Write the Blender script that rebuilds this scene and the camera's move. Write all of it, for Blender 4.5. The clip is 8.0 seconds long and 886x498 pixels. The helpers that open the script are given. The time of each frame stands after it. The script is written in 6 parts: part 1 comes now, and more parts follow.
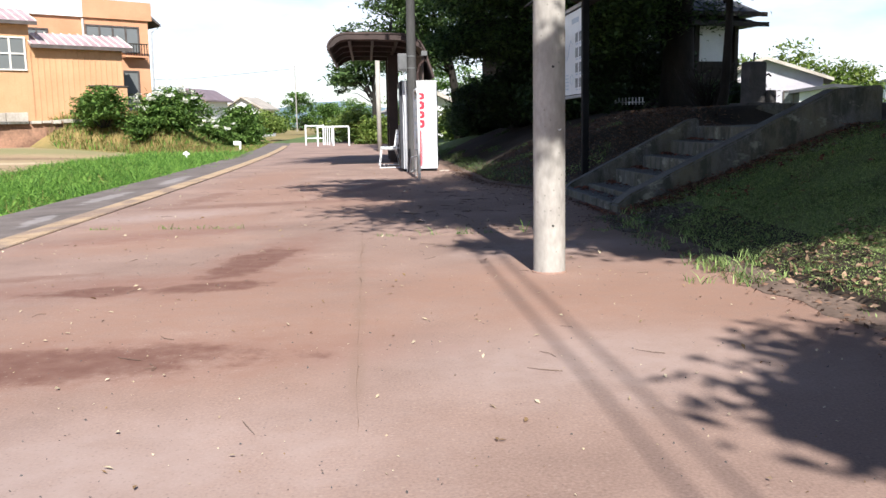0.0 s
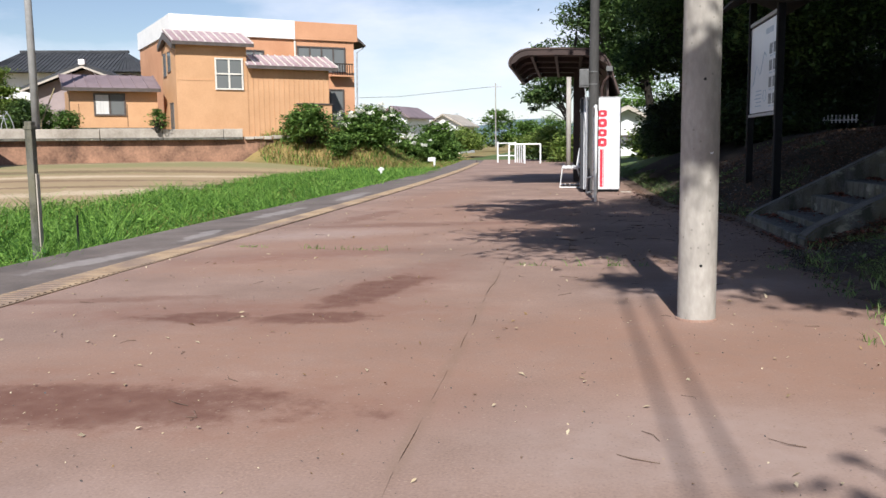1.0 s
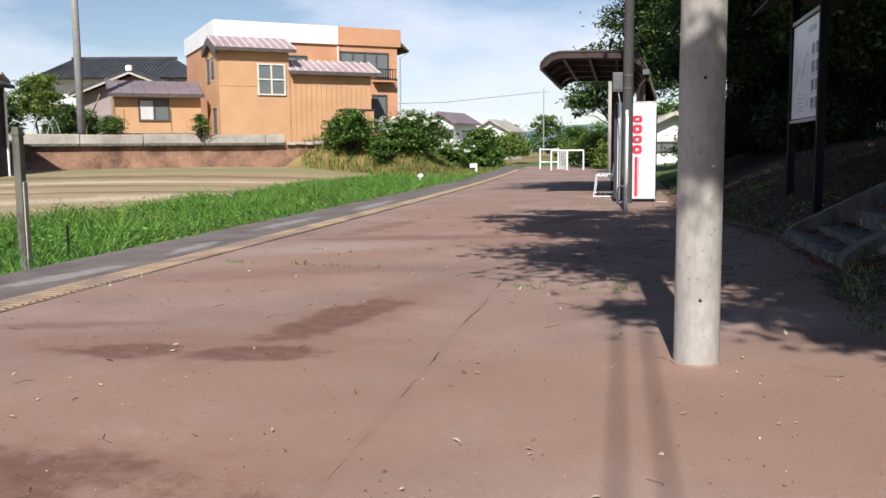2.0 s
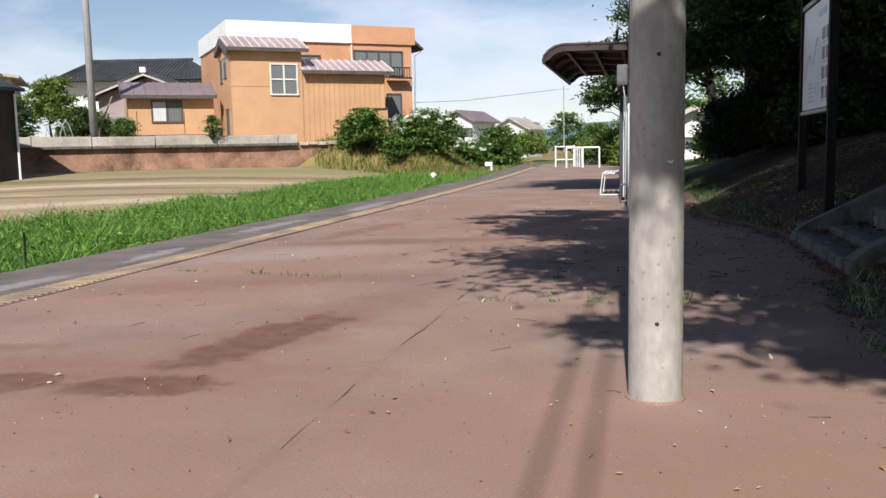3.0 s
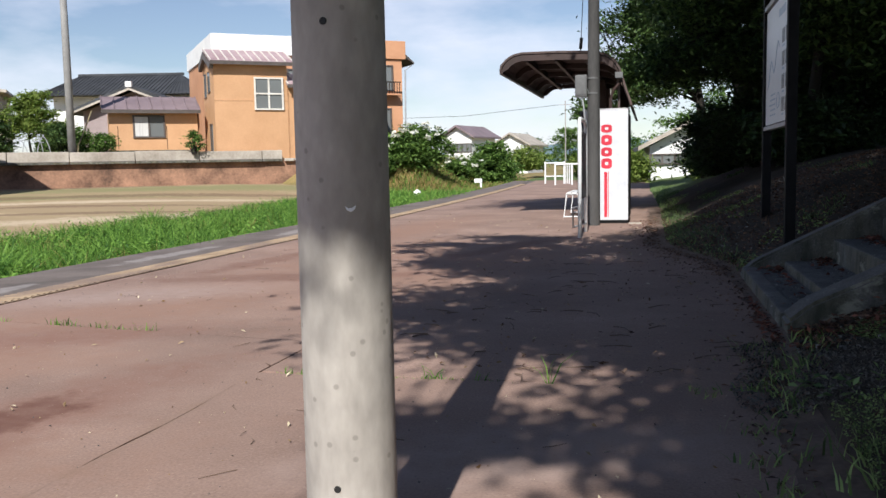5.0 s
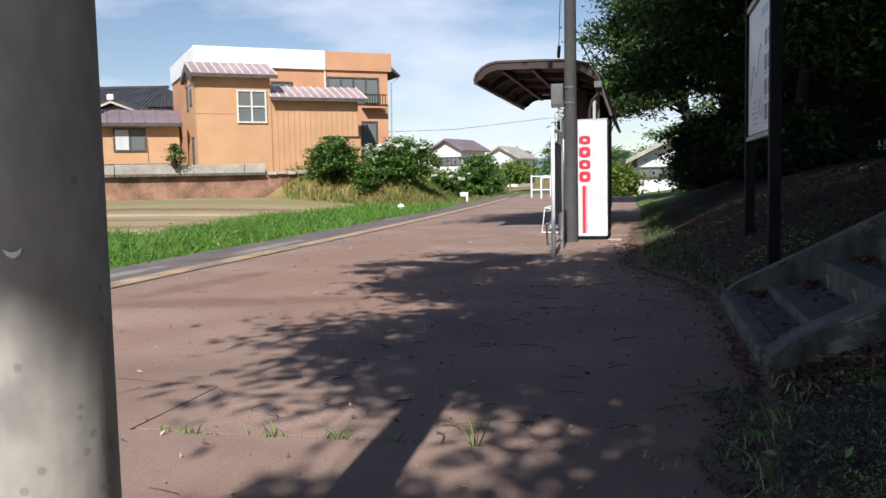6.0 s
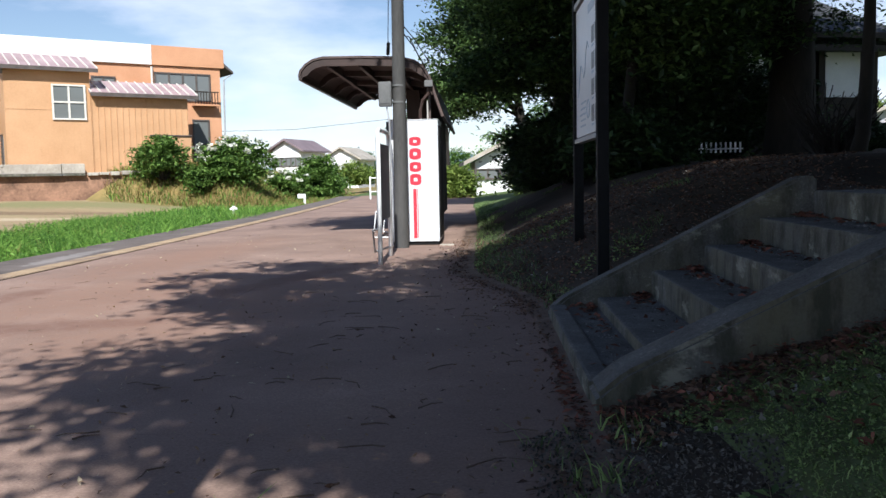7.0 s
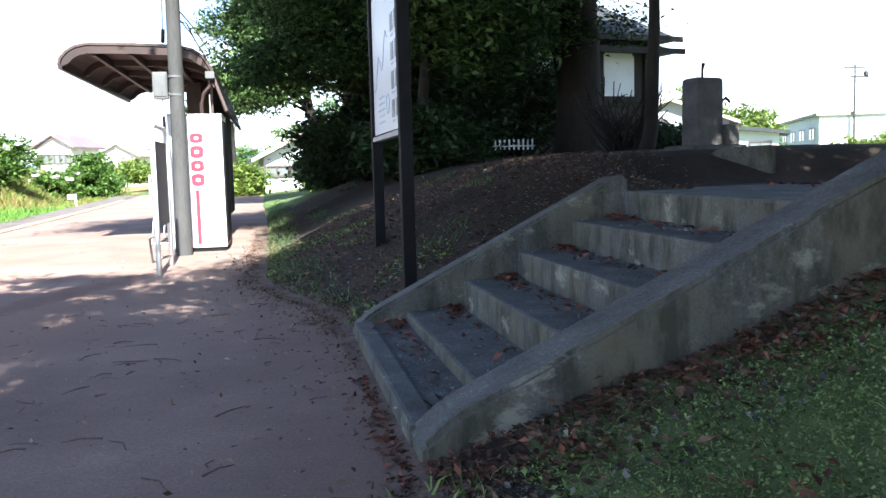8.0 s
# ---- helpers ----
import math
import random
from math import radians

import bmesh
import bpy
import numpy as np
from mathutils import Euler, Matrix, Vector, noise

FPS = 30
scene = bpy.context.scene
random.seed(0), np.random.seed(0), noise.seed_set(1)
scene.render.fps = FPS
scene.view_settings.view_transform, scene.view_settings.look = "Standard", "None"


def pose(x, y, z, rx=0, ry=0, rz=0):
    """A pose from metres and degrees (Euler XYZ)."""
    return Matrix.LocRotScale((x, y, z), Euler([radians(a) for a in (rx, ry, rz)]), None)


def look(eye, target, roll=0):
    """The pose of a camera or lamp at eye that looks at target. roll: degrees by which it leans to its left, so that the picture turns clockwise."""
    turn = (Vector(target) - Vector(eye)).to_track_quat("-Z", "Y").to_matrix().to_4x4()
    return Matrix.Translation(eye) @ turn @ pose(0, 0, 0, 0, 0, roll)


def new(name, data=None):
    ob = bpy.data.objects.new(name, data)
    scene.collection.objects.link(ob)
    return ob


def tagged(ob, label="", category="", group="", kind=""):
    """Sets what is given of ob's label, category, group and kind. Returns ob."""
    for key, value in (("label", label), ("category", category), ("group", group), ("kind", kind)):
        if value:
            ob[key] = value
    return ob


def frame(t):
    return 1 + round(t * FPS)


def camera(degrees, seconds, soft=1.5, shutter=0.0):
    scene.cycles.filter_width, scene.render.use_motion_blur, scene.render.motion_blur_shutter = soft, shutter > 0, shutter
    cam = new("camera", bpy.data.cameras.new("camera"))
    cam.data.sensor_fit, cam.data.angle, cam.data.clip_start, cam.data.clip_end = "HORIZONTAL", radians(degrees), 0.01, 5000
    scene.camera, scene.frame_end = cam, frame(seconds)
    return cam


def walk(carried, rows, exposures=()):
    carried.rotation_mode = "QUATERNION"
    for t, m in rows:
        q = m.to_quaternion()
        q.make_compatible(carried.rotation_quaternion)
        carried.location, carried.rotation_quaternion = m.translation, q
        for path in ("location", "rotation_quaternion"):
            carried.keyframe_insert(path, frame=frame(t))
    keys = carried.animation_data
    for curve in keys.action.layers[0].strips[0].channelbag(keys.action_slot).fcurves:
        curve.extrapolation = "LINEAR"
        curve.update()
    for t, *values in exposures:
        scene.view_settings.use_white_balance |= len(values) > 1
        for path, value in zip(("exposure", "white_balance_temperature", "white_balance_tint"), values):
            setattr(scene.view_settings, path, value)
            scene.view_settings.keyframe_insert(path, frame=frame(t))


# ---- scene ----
cam = camera(53.9, 8.0)
PATH = [
    (0, (-1.134, 0.534, 0.955), (-0.968, 2.506, 0.671), -1.1),
    (0.5, (-0.891, 0.791, 0.963), (-1.014, 2.772, 0.721), -0.7),
    (1, (-0.69, 1.142, 0.969), (-0.973, 3.108, 0.73), -0.7),
    (1.5, (-0.513, 1.528, 0.994), (-0.866, 3.483, 0.767), -0.6),
    (3, (-0.037, 2.629, 0.967), (-0.484, 4.565, 0.74), -1.2),
    (3.5, (0.125, 3.017, 0.978), (-0.324, 4.953, 0.749), -2.1),
    (4, (0.335, 3.417, 0.986), (-0.108, 5.356, 0.777), -1.3),
    (4.2, (0.409, 3.573, 0.992), (-0.024, 5.515, 0.784), -1.3),
    (5.5, (0.766, 4.583, 0.994), (0.287, 6.517, 0.818), -1.0),
    (6, (0.826, 4.972, 0.989), (0.38, 6.915, 0.827), -1.2),
    (6.5, (0.928, 5.371, 1.004), (0.622, 7.341, 0.845), -0.7),
    (7, (0.951, 5.723, 1.009), (0.858, 7.714, 0.842), -1.1),
    (7.5, (0.934, 6.042, 1.04), (1.08, 8.028, 0.852), -2.0),
    (8, (0.937, 6.387, 1.05), (1.316, 8.342, 0.863), -1.5),
]
walk(cam, [(t, look(e, g, r)) for t, e, g, r in PATH],
     exposures=[(0.0, 0.98, 6350, 10), (0.5, 0.7, 6350, 10), (1.0, 0.53, 6350, 10), (4.2, 0.4, 6400, 10), (5.5, 0.46, 6300, 9), (6.5, 0.43, 6200, 8), (7.0, 0.65, 6100, 7), (7.5, 1.5, 6000, 6), (8.0, 2.2, 6050, 5)])

# ---- light ----
SUN_EL = radians(40)
SUN_WAY = Vector((-0.045, 1.0, -math.tan(SUN_EL))).normalized()
world = bpy.data.worlds.new("sky")
scene.world = world
world.use_nodes = True
wn, wl = world.node_tree.nodes, world.node_tree.links
wn.clear()
w_out = wn.new("ShaderNodeOutputWorld")
w_bg = wn.new("ShaderNodeBackground")
w_sky = wn.new("ShaderNodeTexSky")
w_sky.sky_type = "NISHITA"
w_sky.sun_disc = False
w_sky.sun_elevation = SUN_EL
w_sky.sun_rotation = math.pi
w_sky.dust_density = 0.15
w_sky.ozone_density = 1.8
w_bg.inputs["Strength"].default_value = 0.046
w_tc = wn.new("ShaderNodeTexCoord")
w_map = wn.new("ShaderNodeMapping")
w_map.inputs["Scale"].default_value = (1.6, 1.6, 5.0)
w_noise = wn.new("ShaderNodeTexNoise")
w_noise.inputs["Scale"].default_value = 2.3
w_noise.inputs["Detail"].default_value = 7
w_noise.inputs["Roughness"].default_value = 0.55
w_ramp = wn.new("ShaderNodeValToRGB")
w_ramp.color_ramp.elements[0].position = 0.42
w_ramp.color_ramp.elements[1].position = 0.77
w_ramp.color_ramp.elements[0].color = (0.04, 0.04, 0.04, 1)
w_ramp.color_ramp.elements[1].color = (0.95, 0.95, 0.95, 1)
w_mix = wn.new("ShaderNodeMixRGB")
w_mix.inputs["Color2"].default_value = (15.6, 15.9, 18.0, 1)
wl.new(w_tc.outputs["Generated"], w_map.inputs["Vector"])
wl.new(w_map.outputs["Vector"], w_noise.inputs["Vector"])
w_sep = wn.new("ShaderNodeSeparateXYZ")
w_low = wn.new("ShaderNodeMapRange")          # the cloud thickens to a haze low down
w_low.inputs["From Min"].default_value = 0.45
w_low.inputs["From Max"].default_value = 0.0
w_low.inputs["To Min"].default_value = -0.3
w_low.inputs["To Max"].default_value = 0.15
w_add = wn.new("ShaderNodeMath")
wl.new(w_tc.outputs["Generated"], w_sep.inputs["Vector"])
wl.new(w_sep.outputs["Z"], w_low.inputs["Value"])
wl.new(w_noise.outputs["Fac"], w_add.inputs[0])
wl.new(w_low.outputs["Result"], w_add.inputs[1])
wl.new(w_add.outputs[0], w_ramp.inputs["Fac"])
wl.new(w_ramp.outputs["Color"], w_mix.inputs["Fac"])
w_hsv = wn.new("ShaderNodeHueSaturation")
w_hsv.inputs["Hue"].default_value = 0.51
w_hsv.inputs["Saturation"].default_value = 1.0
w_hsv.inputs["Value"].default_value = 1.55
wl.new(w_sky.outputs["Color"], w_hsv.inputs["Color"])
wl.new(w_hsv.outputs["Color"], w_mix.inputs["Color1"])
wl.new(w_mix.outputs["Color"], w_bg.inputs["Color"])
wl.new(w_bg.outputs["Background"], w_out.inputs["Surface"])
sun = new("sun", bpy.data.lights.new("sun", "SUN"))
sun.data.energy = 5.0
sun.data.angle = radians(0.53)
sun.data.color = (1.0, 0.955, 0.89)
sun.rotation_euler = SUN_WAY.to_track_quat("-Z", "Y").to_euler()

# ---- materials ----


def material(name, dark, light, scale=6.0, fine=60.0, rough=0.8, bump=0.2, metal=0.0, third=None, stretch=(1, 1, 1), island=0.0, spec=0.4, grain=0.25):
    """Two scales of noise between two or three colours, with a fine relief."""
    m = bpy.data.materials.new(name)
    m.use_nodes = True
    n, l = m.node_tree.nodes, m.node_tree.links
    b = n["Principled BSDF"]
    b.inputs["Roughness"].default_value = rough
    b.inputs["Metallic"].default_value = metal
    b.inputs["Specular IOR Level"].default_value = spec
    geo = n.new("ShaderNodeNewGeometry")
    mp = n.new("ShaderNodeMapping")
    mp.inputs["Scale"].default_value = stretch
    l.new(geo.outputs["Position"], mp.inputs["Vector"])
    big = n.new("ShaderNodeTexNoise")
    big.inputs["Scale"].default_value = scale
    big.inputs["Detail"].default_value = 5
    big.inputs["Roughness"].default_value = 0.6
    small = n.new("ShaderNodeTexNoise")
    small.inputs["Scale"].default_value = fine
    small.inputs["Detail"].default_value = 3
    for t in (big, small):
        l.new(mp.outputs["Vector"], t.inputs["Vector"])
    fac = n.new("ShaderNodeMath")
    fac.operation = "MULTIPLY_ADD"
    fac.inputs[1].default_value = grain
    l.new(small.outputs["Fac"], fac.inputs[0])
    mul = n.new("ShaderNodeMath")
    mul.operation = "MULTIPLY_ADD"
    mul.inputs[1].default_value = 1.0 - grain
    mul.inputs[2].default_value = 0.0
    l.new(big.outputs["Fac"], mul.inputs[0])
    l.new(mul.outputs[0], fac.inputs[2])
    last = fac
    if island:
        rnd = n.new("ShaderNodeMath")
        rnd.operation = "MULTIPLY_ADD"
        rnd.inputs[1].default_value = island
        l.new(geo.outputs["Random Per Island"], rnd.inputs[0])
        sub = n.new("ShaderNodeMath")
        sub.operation = "ADD"
        sub.inputs[1].default_value = -island / 2
        l.new(fac.outputs[0], sub.inputs[0])
        l.new(sub.outputs[0], rnd.inputs[2])
        last = rnd
    ramp = n.new("ShaderNodeValToRGB")
    e = ramp.color_ramp.elements
    e[0].position, e[0].color = 0.32, (*dark, 1)
    e[1].position, e[1].color = 0.68, (*light, 1)
    if third:
        x = e.new(0.58)
        x.color = (*third, 1)
    l.new(last.outputs[0], ramp.inputs["Fac"])
    l.new(ramp.outputs["Color"], b.inputs["Base Color"])
    if bump:
        bp = n.new("ShaderNodeBump")
        bp.inputs["Strength"].default_value = bump
        bp.inputs["Distance"].default_value = 0.01
        l.new(fac.outputs[0], bp.inputs["Height"])
        l.new(bp.outputs["Normal"], b.inputs["Normal"])
    return m


def leaf_material(name, dark, light, through_light=0.35, rough=0.55):
    m = material(name, dark, light, scale=0.7, fine=9.0, rough=rough, bump=0, island=0.75, spec=0.3)
    n, l = m.node_tree.nodes, m.node_tree.links
    b = n["Principled BSDF"]
    tr = n.new("ShaderNodeBsdfTranslucent")
    col = b.inputs["Base Color"].links[0].from_socket
    l.new(col, tr.inputs["Color"])
    mx = n.new("ShaderNodeMixShader")
    mx.inputs["Fac"].default_value = through_light
    l.new(b.outputs["BSDF"], mx.inputs[1])
    l.new(tr.outputs["BSDF"], mx.inputs[2])
    l.new(mx.outputs["Shader"], n["Material Output"].inputs["Surface"])
    return m


def stain(m, spots, colour, strength=0.85, edge=0.35):
    """Worn or damp patches: ellipses (x, y, half length, half width, turn in degrees) with a ragged rim."""
    n, l = m.node_tree.nodes, m.node_tree.links
    b = n["Principled BSDF"]
    geo = n.new("ShaderNodeNewGeometry")
    wob = n.new("ShaderNodeTexNoise")
    wob.inputs["Scale"].default_value = 3.5
    wob.inputs["Detail"].default_value = 8
    wob.inputs["Roughness"].default_value = 0.7
    l.new(geo.outputs["Position"], wob.inputs["Vector"])
    total = None
    for x, y, a, c, turn in spots:
        mp = n.new("ShaderNodeMapping")
        mp.vector_type = "TEXTURE"
        mp.inputs["Location"].default_value = (x, y, 0)
        mp.inputs["Rotation"].default_value = (0, 0, radians(turn))
        mp.inputs["Scale"].default_value = (a, c, 1)
        l.new(geo.outputs["Position"], mp.inputs["Vector"])
        ln = n.new("ShaderNodeVectorMath")
        ln.operation = "LENGTH"
        l.new(mp.outputs["Vector"], ln.inputs[0])
        s = n.new("ShaderNodeMath")
        s.operation = "MULTIPLY_ADD"
        s.inputs[1].default_value = 2.2
        l.new(wob.outputs["Fac"], s.inputs[0])
        l.new(ln.outputs["Value"], s.inputs[2])
        rg = n.new("ShaderNodeMapRange")
        rg.interpolation_type = "SMOOTHSTEP"
        rg.inputs["From Min"].default_value = 2.1 + edge
        rg.inputs["From Max"].default_value = 2.1 - edge
        l.new(s.outputs[0], rg.inputs["Value"])
        if total is None:
            total = rg.outputs["Result"]
        else:
            mxm = n.new("ShaderNodeMath")
            mxm.operation = "MAXIMUM"
            l.new(total, mxm.inputs[0])
            l.new(rg.outputs["Result"], mxm.inputs[1])
            total = mxm.outputs[0]
    worn = n.new("ShaderNodeTexNoise")
    worn.inputs["Scale"].default_value = 9
    worn.inputs["Detail"].default_value = 6
    l.new(geo.outputs["Position"], worn.inputs["Vector"])
    wr = n.new("ShaderNodeMapRange")
    wr.inputs["From Min"].default_value = 0.3
    wr.inputs["From Max"].default_value = 0.62
    wr.inputs["To Min"].default_value = strength * 0.6
    wr.inputs["To Max"].default_value = strength
    l.new(worn.outputs["Fac"], wr.inputs["Value"])
    k = n.new("ShaderNodeMath")
    k.operation = "MULTIPLY"
    l.new(wr.outputs["Result"], k.inputs[1])
    l.new(total, k.inputs[0])
    mix = n.new("ShaderNodeMixRGB")
    mix.inputs["Color2"].default_value = (*colour, 1)
    l.new(b.inputs["Base Color"].links[0].from_socket, mix.inputs["Color1"])
    l.new(k.outputs[0], mix.inputs["Fac"])
    l.new(mix.outputs["Color"], b.inputs["Base Color"])
    return m


ASPHALT = material("dusty_asphalt", (0.18, 0.118, 0.094), (0.405, 0.28, 0.228), scale=0.8, fine=95, rough=0.92, bump=0.3, third=(0.305, 0.207, 0.168), grain=0.4)
stain(ASPHALT, [(-2.2, 5.2, 1.6, 0.7, 60), (-3.1, 8.0, 0.9, 0.5, 20), (-1.2, 12.5, 2.2, 0.8, 80), (-3.0, 17.0, 3.0, 0.6, 85), (-0.6, 5.6, 0.9, 0.5, 40), (0.5, 5.1, 1.5, 1.0, 10), (-1.5, 4.6, 0.9, 0.6, 70), (-2.4, 13.5, 2.0, 0.9, 80), (-2.9, 10.0, 1.6, 0.7, 65)], (0.285, 0.165, 0.118), 0.8, 0.8)
stain(ASPHALT, [(-3.3, 10.4, 0.9, 0.4, 30), (-0.2, 3.9, 0.8, 0.5, 0), (-2.2, 2.8, 1.0, 0.5, 20), (0.3, 7.1, 0.7, 0.3, 20)], (0.36, 0.275, 0.245), 0.7, 0.8)
stain(ASPHALT, [(-2.6, 6.0, 1.0, 0.36, 8), (-1.9, 7.0, 1.2, 0.3, 76), (-2.7, 4.18, 1.4, 0.32, 3), (-3.0, 8.6, 1.0, 0.3, 30)], (0.215, 0.108, 0.08), 0.7, 0.75)
stain(ASPHALT, [(-1.97, 6.8, 0.75, 0.19, 77), (-2.1, 5.85, 0.33, 0.16, 12), (-2.8, 5.8, 0.34, 0.15, 6), (-2.75, 4.13, 1.1, 0.25, 3)], (0.135, 0.062, 0.044), 0.92, 0.26)
stain(ASPHALT, [(-2.6, 11.6, 1.3, 0.25, 15), (-3.6, 6.3, 0.7, 0.1, 15), (-1.0, 14.5, 1.6, 0.2, 70), (-3.3, 3.1, 0.8, 0.12, 10), (-3.4, 12.8, 1.2, 0.2, 80)], (0.17, 0.085, 0.062), 0.65, 0.5)
stain(ASPHALT, [(-1.2, y, 0.5, 0.03, 90) for y in (3.9, 5.0, 6.1, 7.2)], (0.2, 0.135, 0.095), 0.35, 0.6)


def speckle(m, scale, colour, share, strength):
    """Separate small stones showing in the surface: a share of the cells of a cell pattern."""
    n, l = m.node_tree.nodes, m.node_tree.links
    b = n["Principled BSDF"]
    geo = n.new("ShaderNodeNewGeometry")
    v = n.new("ShaderNodeTexVoronoi")
    v.inputs["Scale"].default_value = scale
    l.new(geo.outputs["Position"], v.inputs["Vector"])
    sep = n.new("ShaderNodeSeparateColor")
    l.new(v.outputs["Color"], sep.inputs["Color"])
    pick = n.new("ShaderNodeMath")
    pick.operation = "LESS_THAN"
    pick.inputs[1].default_value = share
    l.new(sep.outputs["Red"], pick.inputs[0])
    rim = n.new("ShaderNodeMapRange")
    rim.inputs["From Min"].default_value = 0.42
    rim.inputs["From Max"].default_value = 0.25
    rim.inputs["To Max"].default_value = strength
    l.new(v.outputs["Distance"], rim.inputs["Value"])
    k = n.new("ShaderNodeMath")
    k.operation = "MULTIPLY"
    l.new(pick.outputs[0], k.inputs[0])
    l.new(rim.outputs["Result"], k.inputs[1])
    mix = n.new("ShaderNodeMixRGB")
    mix.inputs["Color2"].default_value = (*colour, 1)
    l.new(b.inputs["Base Color"].links[0].from_socket, mix.inputs["Color1"])
    l.new(k.outputs[0], mix.inputs["Fac"])
    l.new(mix.outputs["Color"], b.inputs["Base Color"])


speckle(ASPHALT, 75, (0.14, 0.1, 0.08), 0.22, 0.24)
speckle(ASPHALT, 60, (0.4, 0.31, 0.26), 0.045, 0.3)
POLE_CONCRETE = material("pole_concrete", (0.23, 0.212, 0.19), (0.47, 0.44, 0.40), scale=3.4, fine=38, rough=0.88, bump=0.35, third=(0.38, 0.355, 0.32), stretch=(1, 1, 0.45), grain=0.3)
speckle(POLE_CONCRETE, 55, (0.1, 0.09, 0.08), 0.05, 0.4)
SOIL = material("dusty_soil", (0.085, 0.06, 0.047), (0.23, 0.16, 0.125), scale=5, fine=40, rough=0.95, bump=0.5)
MOSS = material("mossy_ground", (0.075, 0.075, 0.036), (0.2, 0.26, 0.09), scale=2.2, fine=25, rough=0.95, bump=0.7)
EDGE_CONCRETE = material("edge_concrete", (0.085, 0.07, 0.063), (0.20, 0.165, 0.148), scale=1.6, fine=70, rough=0.92, bump=0.3)
stain(EDGE_CONCRETE, [(-4.8, 8.2, 0.7, 0.12, 80), (-4.75, 10.4, 0.6, 0.1, 95), (-4.9, 13.5, 1.0, 0.12, 88), (-4.8, 17.5, 1.2, 0.14, 92), (-4.9, 6.2, 0.5, 0.1, 70)], (0.36, 0.33, 0.32), 0.6, 0.3)
TACTILE = material("faded_yellow_tile", (0.22, 0.155, 0.105), (0.41, 0.31, 0.21), scale=2.5, fine=45, rough=0.85, bump=0.2)
stain(TACTILE, [(-4.3, y, 0.35 + 0.3 * (k % 3), 0.1 + 0.05 * (k % 2), 70 + 13 * (k % 4)) for k, y in enumerate((3.0, 5.1, 6.4, 8.0, 9.3, 11.0, 12.4, 14.6, 17.0))], (0.19, 0.14, 0.12), 0.85, 0.5)
EARTH = material("brown_earth", (0.023, 0.018, 0.013), (0.075, 0.052, 0.037), scale=1.2, fine=22, rough=0.95, bump=0.6)
FIELD = material("sandy_field", (0.30, 0.21, 0.125), (0.50, 0.37, 0.24), scale=0.25, fine=3.0, rough=0.95, bump=0.3, third=(0.33, 0.25, 0.14), stretch=(0.5, 1.6, 1))
stain(FIELD, [(-19.5, 43.5, 12.0, 1.8, 37), (-27.5, 33.5, 9.0, 1.2, 30)], (0.19, 0.20, 0.085), 0.85, 0.6)
stain(FIELD, [(-20.5, 38.0, 10.0, 0.7, 33), (-22.0, 30.5, 9.0, 0.6, 30), (-17.5, 29.0, 7.0, 0.5, 33), (-27, 40.5, 6.0, 0.5, 36)], (0.16, 0.10, 0.06), 0.8, 0.5)
stain(FIELD, [(-15.0, 27.5, 9.0, 1.1, 50), (-21.0, 34.2, 9.0, 0.7, 34)], (0.56, 0.45, 0.32), 0.8, 0.5)
GRASS_GROUND = material("grassy_ground", (0.04, 0.07, 0.018), (0.12, 0.17, 0.045), scale=0.8, fine=12, rough=0.95, bump=0.6)
BANK_GRASS = material("dry_grass_bank", (0.13, 0.13, 0.04), (0.32, 0.22, 0.09), scale=0.35, fine=5, rough=0.95, bump=0.6)
FAR_POLE = material("grey_pole_concrete", (0.19, 0.185, 0.18), (0.3, 0.295, 0.285), scale=1.5, fine=20, rough=0.9, bump=0.2)
OLD_CONCRETE = material("weathered_concrete", (0.06, 0.06, 0.056), (0.30, 0.285, 0.265), scale=4.5, fine=75, rough=0.95, bump=0.8, third=(0.15, 0.146, 0.14), grain=0.45)


